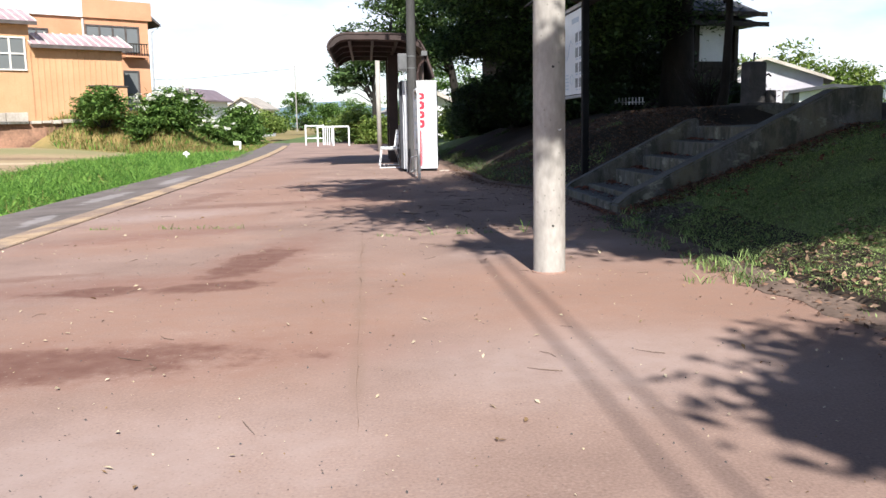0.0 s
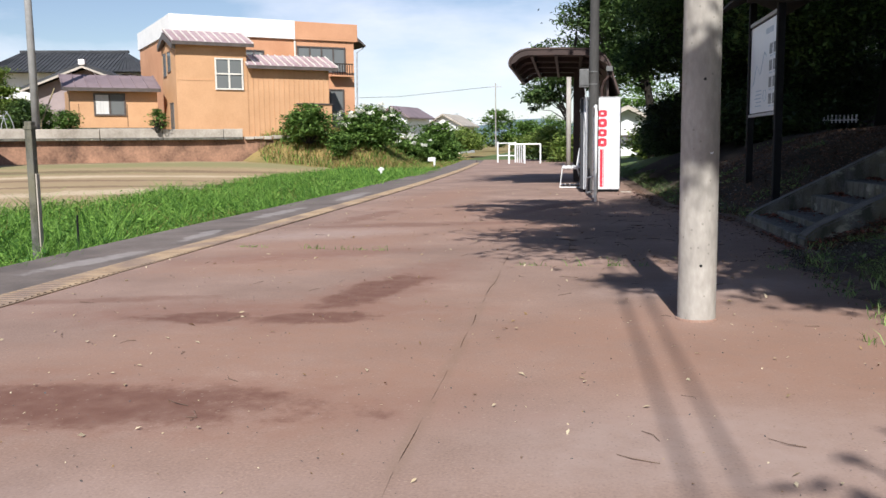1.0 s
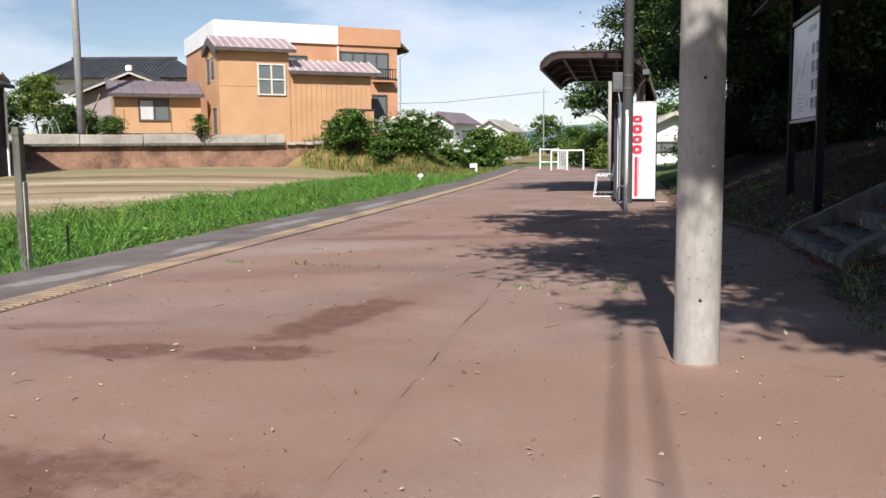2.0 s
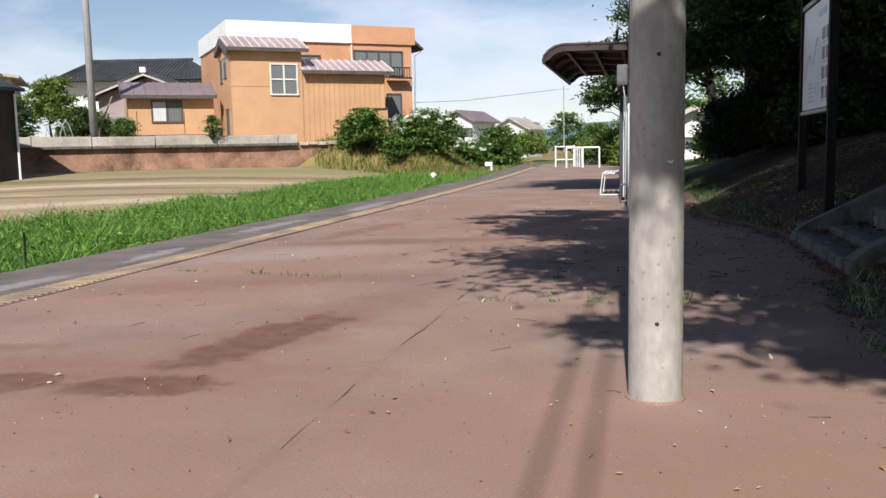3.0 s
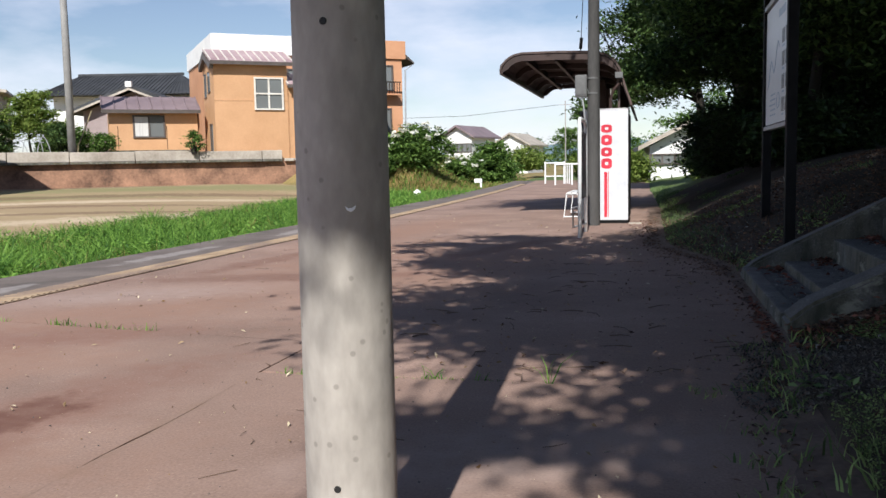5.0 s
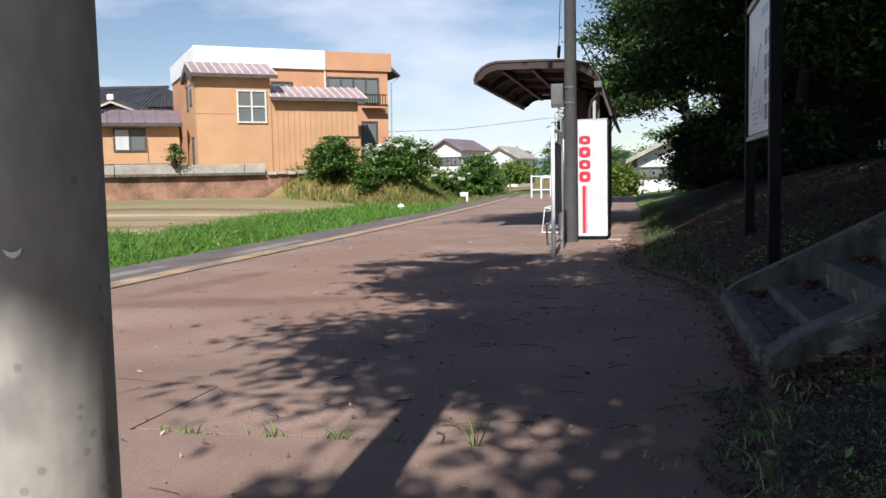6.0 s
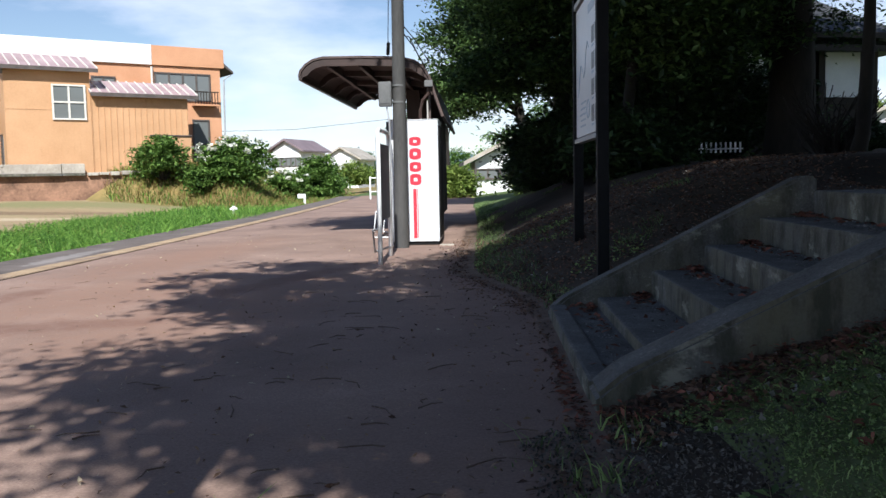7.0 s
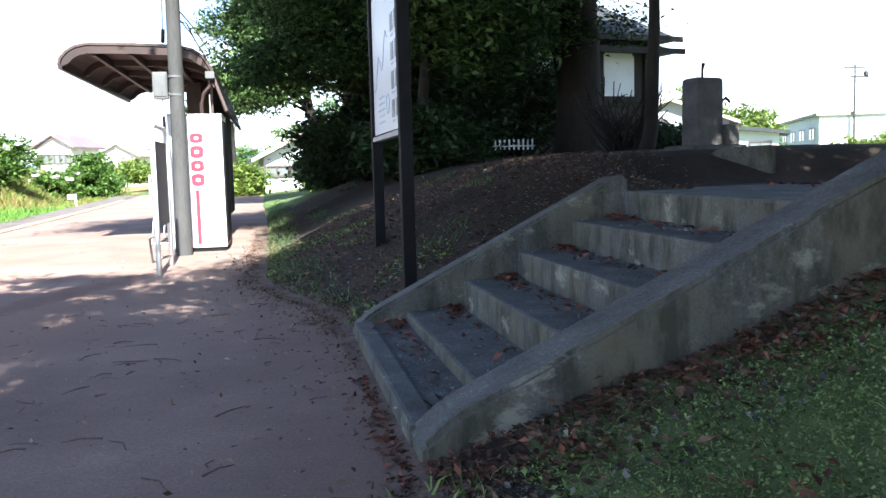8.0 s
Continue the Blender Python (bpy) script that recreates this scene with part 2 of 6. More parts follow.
def algae(m, colour, dark):
    """Brown-green growth and dark runs on the upright faces."""
    n, l = m.node_tree.nodes, m.node_tree.links
    b = n["Principled BSDF"]
    geo = n.new("ShaderNodeNewGeometry")
    sep = n.new("ShaderNodeSeparateXYZ")
    l.new(geo.outputs["Normal"], sep.inputs["Vector"])
    up = n.new("ShaderNodeMath")
    up.operation = "ABSOLUTE"
    l.new(sep.outputs["Z"], up.inputs[0])
    side = n.new("ShaderNodeMapRange")
    side.inputs["From Min"].default_value = 0.6
    side.inputs["From Max"].default_value = 0.2
    l.new(up.outputs[0], side.inputs["Value"])
    for col, size, lo, hi, most in ((colour, (2.2, 2.2, 1.6), 0.36, 0.62, 0.75), (dark, (7.0, 7.0, 2.4), 0.46, 0.62, 0.85), ((0.34, 0.33, 0.27), (3.1, 3.1, 5.0), 0.58, 0.66, 0.7)):
        mp = n.new("ShaderNodeMapping")
        mp.inputs["Scale"].default_value = size
        l.new(geo.outputs["Position"], mp.inputs["Vector"])
        t = n.new("ShaderNodeTexNoise")
        t.inputs["Scale"].default_value = 1.0
        t.inputs["Detail"].default_value = 8
        t.inputs["Roughness"].default_value = 0.68
        l.new(mp.outputs["Vector"], t.inputs["Vector"])
        rg = n.new("ShaderNodeMapRange")
        rg.inputs["From Min"].default_value = lo
        rg.inputs["From Max"].default_value = hi
        rg.inputs["To Max"].default_value = most
        l.new(t.outputs["Fac"], rg.inputs["Value"])
        k = n.new("ShaderNodeMath")
        k.operation = "MULTIPLY"
        l.new(rg.outputs["Result"], k.inputs[0])
        l.new(side.outputs["Result"], k.inputs[1])
        mix = n.new("ShaderNodeMixRGB")
        mix.inputs["Color2"].default_value = (*col, 1)
        l.new(b.inputs["Base Color"].links[0].from_socket, mix.inputs["Color1"])
        l.new(k.outputs[0], mix.inputs["Fac"])
        l.new(mix.outputs["Color"], b.inputs["Base Color"])
    return m


algae(OLD_CONCRETE, (0.15, 0.135, 0.085), (0.045, 0.046, 0.033))
PALE_CONCRETE = material("pale_concrete", (0.27, 0.235, 0.195), (0.52, 0.47, 0.41), scale=0.9, fine=11, rough=0.9, bump=0.4)
RED_EARTH = material("red_earth_wall", (0.085, 0.05, 0.036), (0.38, 0.215, 0.14), scale=0.9, fine=9, rough=0.95, bump=0.6)
STONE = material("dark_stone", (0.045, 0.042, 0.042), (0.12, 0.11, 0.105), scale=4, fine=40, rough=0.8, bump=0.4)
WHITE_PAINT = material("white_paint", (0.66, 0.67, 0.68), (0.82, 0.82, 0.82), scale=2.5, fine=20, rough=0.45, bump=0.05)
MACHINE_WHITE = material("machine_white_enamel", (0.50, 0.52, 0.56), (0.66, 0.67, 0.69), scale=3.0, fine=30, rough=0.35, bump=0.03)
RED_PAINT = material("red_lettering_paint", (0.42, 0.02, 0.04), (0.62, 0.04, 0.07), scale=5, fine=40, rough=0.45, bump=0)
SCUFF = material("peeled_paint", (0.72, 0.68, 0.64), (0.86, 0.84, 0.82), scale=9, fine=60, rough=0.8, bump=0.1)
BLACK_STEEL = material("black_painted_steel", (0.006, 0.006, 0.007), (0.015, 0.015, 0.016), scale=4, fine=50, rough=0.7, bump=0.05, spec=0.15)
# darker than the box's own grey: shade is put into the colour
BOX_GREY = material("grey_meter_box", (0.08, 0.082, 0.084), (0.135, 0.137, 0.139), scale=5, fine=50, rough=0.6, bump=0.05)
GREY_STEEL = material("galvanised_steel", (0.30, 0.31, 0.33), (0.5, 0.51, 0.53), scale=5, fine=60, rough=0.5, bump=0.05, metal=0.4)
DARK_PANEL = material("dark_back_panel", (0.02, 0.022, 0.03), (0.05, 0.052, 0.06), scale=4, fine=40, rough=0.6, bump=0.05)
ROOF_BROWN = material("brown_shelter_roof", (0.035, 0.022, 0.02), (0.085, 0.055, 0.048), scale=1.5, fine=30, rough=0.6, bump=0.1)
ROOF_LINING = material("shelter_roof_lining", (0.05, 0.036, 0.032), (0.095, 0.07, 0.064), scale=1.5, fine=25, rough=0.8, bump=0.1)
BROWN_STEEL = material("brown_painted_steel", (0.02, 0.011, 0.009), (0.046, 0.025, 0.021), scale=3, fine=40, rough=0.5, bump=0.05)
# weathered grey, lowered further to carry the shade on the slim pole
WEATHERED_POLE = material("grey_weathered_pole", (0.034, 0.034, 0.034), (0.078, 0.076, 0.074), scale=3, fine=40, rough=0.85, bump=0.25, stretch=(1, 1, 0.3))
ORANGE_WALL = material("ochre_siding", (0.45, 0.255, 0.13), (0.57, 0.335, 0.185), scale=0.5, fine=12, rough=0.75, bump=0.1)
TAN_WALL = material("orange_stucco", (0.46, 0.23, 0.125), (0.58, 0.31, 0.18), scale=0.6, fine=14, rough=0.85, bump=0.15)
METAL_ROOF = material("faded_red_metal_roof", (0.27, 0.18, 0.19), (0.46, 0.35, 0.36), scale=0.8, fine=14, rough=0.5, bump=0.1)
PURPLE_ROOF = material("grey_purple_metal_roof", (0.16, 0.12, 0.13), (0.26, 0.2, 0.21), scale=0.7, fine=14, rough=0.55, bump=0.1)
TILE_ROOF = material("dark_roof_tile", (0.022, 0.024, 0.028), (0.06, 0.063, 0.07), scale=1.0, fine=10, rough=0.75, bump=0.2)
DARK_WOOD = material("dark_stained_wood", (0.014, 0.011, 0.009), (0.038, 0.028, 0.022), scale=2, fine=30, rough=0.8, bump=0.3, stretch=(1, 1, 0.2))
PLASTER = material("white_plaster", (0.66, 0.66, 0.66), (0.80, 0.80, 0.79), scale=1.2, fine=20, rough=0.9, bump=0.1)
WINDOW_FRAME = material("aluminium_window_frame", (0.55, 0.52, 0.47), (0.72, 0.69, 0.63), scale=3, fine=30, rough=0.5, bump=0.03)
DARK_FRAME = material("dark_window_frame", (0.06, 0.05, 0.045), (0.12, 0.10, 0.09), scale=3, fine=30, rough=0.5, bump=0.03)
CURTAIN = material("pale_curtain", (0.45, 0.45, 0.44), (0.65, 0.64, 0.62), scale=3, fine=14, rough=0.9, bump=0.1, stretch=(4, 4, 0.3))
LILAC_WALL = material("lilac_grey_siding", (0.36, 0.34, 0.37), (0.48, 0.46, 0.49), scale=0.8, fine=12, rough=0.85, bump=0.1)
PLUM_PLASTER = material("greyish_plum_plaster", (0.24, 0.19, 0.19), (0.34, 0.28, 0.275), scale=1.0, fine=15, rough=0.9, bump=0.1)
BARK = material("dark_bark", (0.009, 0.0075, 0.006), (0.03, 0.025, 0.02), scale=5, fine=30, rough=0.95, bump=0.9, stretch=(1, 1, 0.25))
TWIG = material("dry_twig", (0.08, 0.05, 0.036), (0.2, 0.14, 0.105), scale=10, fine=60, rough=0.9, bump=0.1)
PAPER = material("printed_panel_white", (0.70, 0.73, 0.77), (0.82, 0.84, 0.86), scale=1.5, fine=20, rough=0.3, bump=0, spec=0.4)
PRINT_BLUE = material("print_pale_blue", (0.36, 0.46, 0.58), (0.52, 0.60, 0.68), scale=6, fine=30, rough=0.4, bump=0)
PRINT_DARK = material("print_dark_photo", (0.04, 0.06, 0.08), (0.34, 0.36, 0.36), scale=14, fine=50, rough=0.4, bump=0)
CABLE = material("black_cable", (0.01, 0.01, 0.01), (0.02, 0.02, 0.02), scale=5, fine=30, rough=0.6, bump=0)
# the bluish tint paints distance haze into the hill colour
HILL = material("haze_tinted_wooded_hill", (0.10, 0.15, 0.19), (0.17, 0.23, 0.27), scale=0.02, fine=0.2, rough=1, bump=0)
GLASS = bpy.data.materials.new("window_glass")
GLASS.use_nodes = True
# grey base puts some of the sky's reflection into the pane colour
GLASS.node_tree.nodes["Principled BSDF"].inputs["Base Color"].default_value = (0.15, 0.16, 0.16, 1)
GLASS.node_tree.nodes["Principled BSDF"].inputs["Roughness"].default_value = 0.06
LEAF_DARK = leaf_material("dark_tree_leaf", (0.02, 0.045, 0.014), (0.105, 0.175, 0.05), 0.3)
LEAF_GROVE = leaf_material("grove_leaf", (0.018, 0.036, 0.012), (0.05, 0.09, 0.026), 0.15)
LEAF_BUSH = leaf_material("bush_leaf", (0.045, 0.095, 0.018), (0.17, 0.28, 0.065), 0.35)
LEAF_LIGHT = leaf_material("sunny_leaf", (0.09, 0.15, 0.025), (0.24, 0.31, 0.075), 0.4)
GRASS = leaf_material("grass_blade", (0.05, 0.135, 0.02), (0.23, 0.41, 0.075), 0.4, 0.6)
GRASS_DULL = leaf_material("dull_grass_blade", (0.065, 0.11, 0.042), (0.21, 0.3, 0.115), 0.2, 0.7)
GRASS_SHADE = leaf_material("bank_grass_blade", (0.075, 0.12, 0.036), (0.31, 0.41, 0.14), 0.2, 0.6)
DRY_GRASS = leaf_material("dry_grass_blade", (0.16, 0.14, 0.04), (0.36, 0.27, 0.11), 0.3, 0.7)
LITTER = leaf_material("fallen_leaf", (0.06, 0.034, 0.024), (0.23, 0.135, 0.09), 0.1, 0.8)
LITTER_PALE = leaf_material("pale_fallen_leaf", (0.22, 0.14, 0.07), (0.55, 0.47, 0.33), 0.1, 0.8)
LITTER_RED = leaf_material("red_fallen_leaf", (0.08, 0.032, 0.022), (0.27, 0.105, 0.07), 0.1, 0.8)
LITTER_DRY = leaf_material("dry_brown_leaf", (0.12, 0.07, 0.045), (0.36, 0.24, 0.16), 0.1, 0.8)
LITTER_GREY = leaf_material("grey_scraps", (0.09, 0.085, 0.08), (0.32, 0.30, 0.28), 0.0, 0.9)
GRAVEL = leaf_material("dark_gravel", (0.035, 0.031, 0.027), (0.17, 0.155, 0.135), 0.0, 0.9)
STRAW = leaf_material("dry_stalk", (0.2, 0.16, 0.09), (0.42, 0.35, 0.22), 0.2, 0.8)
FLOWER = leaf_material("white_blossom", (0.62, 0.62, 0.52), (0.8, 0.8, 0.74), 0.3, 0.7)

# ---- small builders ----


def thing(name, label, category, at=(0, 0, 0), group="", kind="", turn=0.0):
    ob = new(name)
    ob.empty_display_size = 0.2
    ob.matrix_world = pose(*at, 0, 0, turn)
    return tagged(ob, label, category, group, kind)


def mesh_object(name, me, mat, parent=None, label=""):
    for m in (mat if isinstance(mat, (list, tuple)) else [mat]):
        me.materials.append(m)
    ob = new(name, me)
    if parent:
        ob.parent = parent
    if label:
        ob["label"] = label
    return ob


def part(name, bm, mat, parent=None, label="", smooth=False):
    me = bpy.data.meshes.new(name)
    bm.normal_update()
    bm.to_mesh(me)
    bm.free()
    if smooth:
        me.polygons.foreach_set("use_smooth", [True] * len(me.polygons))
    return mesh_object(name, me, mat, parent, label)


def box(x0, x1, y0, y1, z0, z1, bevel=0.0, bm=None):
    b = bmesh.new() if bm is None else bm
    vs = [b.verts.new((x, y, z)) for x in (x0, x1) for y in (y0, y1) for z in (z0, z1)]
    fs = [b.faces.new([vs[i] for i in f]) for f in ((0, 1, 3, 2), (4, 6, 7, 5), (0, 4, 5, 1), (2, 3, 7, 6), (0, 2, 6, 4), (1, 5, 7, 3))]
    if bevel:
        es = list({e for f in fs for e in f.edges})
        bmesh.ops.bevel(b, geom=es, offset=bevel, segments=2, affect="EDGES", profile=0.6)
    return b


def tube(points, radii, seg=12, bm=None, caps=True):
    """A round bar along points, with a radius at each."""
    b = bmesh.new() if bm is None else bm
    pts = [Vector(p) for p in points]
    if not isinstance(radii, (list, tuple)):
        radii = [radii] * len(pts)
    rings = []
    ref = Vector((0.31, 0.17, 0.93))
    for i, p in enumerate(pts):
        d = (pts[min(i + 1, len(pts) - 1)] - pts[max(i - 1, 0)]).normalized()
        r0 = ref if abs(d.dot(ref)) < 0.98 else Vector((1, 0, 0))
        a = d.cross(r0).normalized()
        c = d.cross(a)
        rings.append([b.verts.new(p + radii[i] * (math.cos(k * math.tau / seg) * a + math.sin(k * math.tau / seg) * c)) for k in range(seg)])
    for q, r in zip(rings, rings[1:]):
        for k in range(seg):
            b.faces.new((q[k], q[(k + 1) % seg], r[(k + 1) % seg], r[k]))
    if caps:
        b.faces.new(rings[0][::-1])
        b.faces.new(rings[-1])
    bmesh.ops.recalc_face_normals(b, faces=b.faces[:])
    return b


def prism(outline, y0, y1, axis="y", bm=None):
    """An outline of (a, z) pairs drawn out along y (a = x) or along x (a = y)."""
    b = bmesh.new() if bm is None else bm
    at = (lambda a, z, s: (a, s, z)) if axis == "y" else (lambda a, z, s: (s, a, z))
    q = [b.verts.new(at(a, z, y0)) for a, z in outline]
    r = [b.verts.new(at(a, z, y1)) for a, z in outline]
    k = len(q)
    for i in range(k):
        b.faces.new((q[i], q[(i + 1) % k], r[(i + 1) % k], r[i]))
    b.faces.new(q[::-1])
    b.faces.new(r)
    bmesh.ops.recalc_face_normals(b, faces=b.faces[:])
    return b


def quick_mesh(name, verts, loops, starts):
    me = bpy.data.meshes.new(name)
    verts = np.asarray(verts, dtype=np.float32).reshape(-1, 3)
    me.vertices.add(len(verts))
    me.vertices.foreach_set("co", verts.ravel())
    me.loops.add(len(loops))
    me.loops.foreach_set("vertex_index", np.asarray(loops, dtype=np.int32))
    me.polygons.add(len(starts))
    me.polygons.foreach_set("loop_start", np.asarray(starts, dtype=np.int32))
    me.update(calc_edges=True)
    me.validate()
    return me


def leaf_mesh(name, rng, centres, size, flat=0.5, width=0.42):
    """Many small folded leaves, each a diamond of two triangles, about centres."""
    c = np.asarray(centres)
    k = len(c)
    a = rng.normal(size=(k, 3)) * (1, 1, flat)
    a /= np.linalg.norm(a, axis=1)[:, None]
    up = rng.normal(size=(k, 3)) * 0.45 + (0, 0, 1)
    b = np.cross(a, up)
    b /= np.linalg.norm(b, axis=1)[:, None] + 1e-9
    n = np.cross(b, a)
    s = (size * rng.uniform(0.6, 1.35, k))[:, None]
    v = np.stack([c - a * s, c + b * s * width + n * s * 0.16, c + a * s - n * s * 0.1, c - b * s * width + n * s * 0.16], axis=1)
    i = np.arange(k)[:, None] * 4
    loops = (i + np.array([0, 1, 2, 0, 2, 3])).ravel()
    return quick_mesh(name, v, loops, np.arange(2 * k) * 3)


def blade_mesh(name, rng, roots, height, width, lean=0.35):
    """Grass blades of two bends each, standing on roots."""
    p = np.asarray(roots)
    k = len(p)
    ang = rng.uniform(0, math.tau, k)
    side = np.stack([np.cos(ang), np.sin(ang), np.zeros(k)], axis=1)
    bend = rng.normal(size=(k, 3)) * lean * (1, 1, 0)
    h = (height * rng.uniform(0.5, 1.25, k))[:, None] if np.isscalar(height) else height[:, None]
    w = width * rng.uniform(0.6, 1.4, (k, 1))
    mid = p + (bend * 0.35 + (0, 0, 0.58)) * h
    tip = p + (bend * 1.0 + (0, 0, 0.95)) * h
    v = np.stack([p - side * w, p + side * w, mid + side * w * 0.8, mid - side * w * 0.8, tip], axis=1)
    i = np.arange(k)[:, None] * 5
    loops = (i + np.array([0, 1, 2, 3, 3, 2, 4])).ravel()
    starts = (np.arange(k)[:, None] * 7 + np.array([0, 4])).ravel()
    return quick_mesh(name, v, loops, starts)


def crown_points(rng, centre, radii, clumps, per, spread, low=-0.75, hollow=0.3):
    """Leaf places: clumps all round a crown, each a flattened tuft with gaps between."""
    d = rng.normal(size=(clumps, 3))
    d /= np.linalg.norm(d, axis=1)[:, None]
    d[:, 2] = np.where(d[:, 2] < low, -d[:, 2], d[:, 2])
    r = rng.uniform(hollow, 1.0, clumps) * rng.uniform(0.82, 1.12, clumps)
    cc = np.asarray(centre) + d * r[:, None] * np.asarray(radii)
    sz = spread * rng.uniform(0.6, 1.3, clumps)
    pts = np.repeat(cc, per, axis=0) + rng.normal(size=(clumps * per, 3)) * np.repeat(sz, per)[:, None] * (1, 1, 0.42)
    return pts, cc


def tree(name, label, base, lean_to, trunk_r, crowns, leaf, mat, seed, category="tree", group="", trunk_top=None):
    """A tapered trunk, limbs to each crown, and crowns of many separate leaves."""
    rng = np.random.default_rng(seed)
    t = thing(name, label, category, base, group)
    o = Vector(base)
    top = Vector(lean_to) - o
    pts = [Vector((0, 0, -0.25)), top * 0.1 + Vector((rng.normal() * 0.04, rng.normal() * 0.04, 0)), top * 0.45 + Vector((rng.normal() * 0.12, rng.normal() * 0.12, 0)), top]
    bm = tube(pts, [trunk_r * 1.35, trunk_r, trunk_r * 0.8, trunk_r * 0.5], 12)
    part("trunk", bm, BARK, t, smooth=True)
    allpts = []
    lb = bmesh.new()
    for centre, radii, clumps, per, spread in crowns:
        p, cc = crown_points(rng, Vector(centre) - o, radii, clumps, per, spread)
        allpts.append(p)
        for c in cc[:: max(1, len(cc) // 14)]:
            c = Vector(c)
            start = top * rng.uniform(0.55, 0.98)
            mid = start.lerp(c, 0.5) + Vector((0, 0, 0.25))
            tube([start, mid, c], [trunk_r * 0.22, trunk_r * 0.12, trunk_r * 0.04], 6, lb)
    part("branchwork", lb, BARK, t)
    p = np.concatenate(allpts)
    mesh_object("crown", leaf_mesh("crown", rng, p, leaf), mat, t)
    return t


def bush(name, label, base, radii, clumps, per, spread, leaf, mat, seed, flowers=0, category="bush", group=""):
    rng = np.random.default_rng(seed)
    t = thing(name, label, category, base, group)
    p, cc = crown_points(rng, (0, 0, radii[2] * 0.75), radii, clumps, per, spread, low=-0.9, hollow=0.5)
    p = p[p[:, 2] > -0.1]
    sb = bmesh.new()
    for c in cc[:: max(1, len(cc) // 12)]:
        c = Vector(c)
        tube([Vector((c.x * 0.12, c.y * 0.12, -0.15)), c * 0.55, c], [0.045, 0.03, 0.01], 5, sb)
    part("branchwork", sb, BARK, t)
    mesh_object("crown", leaf_mesh("crown", rng, p, leaf), mat, t)
    if flowers:
        f, _ = crown_points(rng, (0, 0, radii[2] * 0.8), np.array(radii) * 1.08, flowers, 16, 0.1, low=-0.2, hollow=0.95)
        mesh_object("blossom", leaf_mesh("blossom", rng, f, 0.1, 1.0, 0.8), FLOWER, t, "white flower heads")
    return t

# ---- lie of the land ----
BA = radians(37)                       # the ochre building stands turned by this much
BU, BN = Vector((math.cos(BA), math.sin(BA), 0)), Vector((-math.sin(BA), math.cos(BA), 0))
BO = Vector((-22.9, 46.0, 0))


def smooth(a, b, x):
    t = min(1.0, max(0.0, (x - a) / (b - a)))
    return t * t * (3 - 2 * t)


def bend(y):
    return 0.00105 * max(0.0, y - 15) ** 2


def right_edge(y):
    if y < 7.5:
        return 1.2
    if y < 12.2:
        return 1.2 + 0.2 * smooth(7.5, 9, y)
    if y < 18:
        return 1.4 - 0.55 * smooth(12.2, 15, y)
    return 0.85 - 0.25 * smooth(20, 42, y)


def land(x, y):
    """Height of the ground."""
    bumpy = 0.05 * noise.noise((x * 0.8, y * 0.8, 0.3)) + 0.02 * noise.noise((x * 3, y * 3, 4.1))
    if x > -5.4 - bend(y):
        e = right_edge(y)
        s = x - e
        if s < 0:
            return -0.3
        top = 1.17 - 0.33 * smooth(9.0, 9.6, y) * (1 - smooth(13.4, 14.0, y)) * smooth(3.7, 4.3, x) * (1 - smooth(6.0, 8.0, x))
        fade = 1 - smooth(24, 40, y)
        rise = 0.35 + 0.1 * smooth(12, 16, y)
        z = 0.02 + rise * s
        z = top - math.log(1 + math.exp((top - z) * 5)) / 5 if z < top + 2 else top
        z = max(z, 0.0) * (0.25 + 0.75 * fade)
        z += bumpy * min(1, s)
        if 9.3 < y < 11.88 and s < 3.6:
            z -= 0.35
        if x > 20:
            z *= 1 - smooth(20, 60, x)
        return z
    p = Vector((x, y, 0)) - BO
    u, d = p.dot(BU), p.dot(BN)
    q = -10.0 - bend(y) * 0.8 - x
    base = -0.5 + 0.38 * smooth(-10, -22, x) * smooth(15, 40, y) + bumpy * 0.7
    base += 0.33 * smooth(-11, -1.2, d) * smooth(0.5, 5, q)
    m = min(d + 0.64, q)
    if u < 5.2:
        up = 1.0 if d > 0.3 else 0.0
        up *= smooth(0, 1.5, q)
        terrace = 1.95
    else:
        m = min(d + 0.64 + 0.55 * (u - 5.2), q)
        up = smooth(-1.6, 2.4, m)
        terrace = 1.95 - 0.7 * smooth(5, 18, u)
    far = 1 - 0.65 * smooth(80, 160, y)
    return base + (terrace - base) * up * far


def spread(a, b, step):
    k = max(1, int(round((b - a) / step)))
    return [a + (b - a) * i / k for i in range(k)]


gx = spread(-900, -120, 130) + spread(-120, -40, 10) + spread(-40, -11, 0.8) + spread(-11, -5.5, 0.5) + spread(-5.5, 0.7, 1.0) + spread(0.7, 6, 0.2) + spread(6, 14, 0.7) + spread(14, 60, 5) + spread(60, 900, 140) + [900]
gy = spread(-400, -20, 60) + spread(-20, 2, 2) + spread(2, 18, 0.22) + spread(18, 40, 0.8) + spread(40, 70, 0.9) + spread(70, 160, 6) + spread(160, 1500, 190) + [1500]
gv = [(x, y, land(x, y)) for y in gy for x in gx]
nx = len(gx)
g_faces, g_mat = [], []
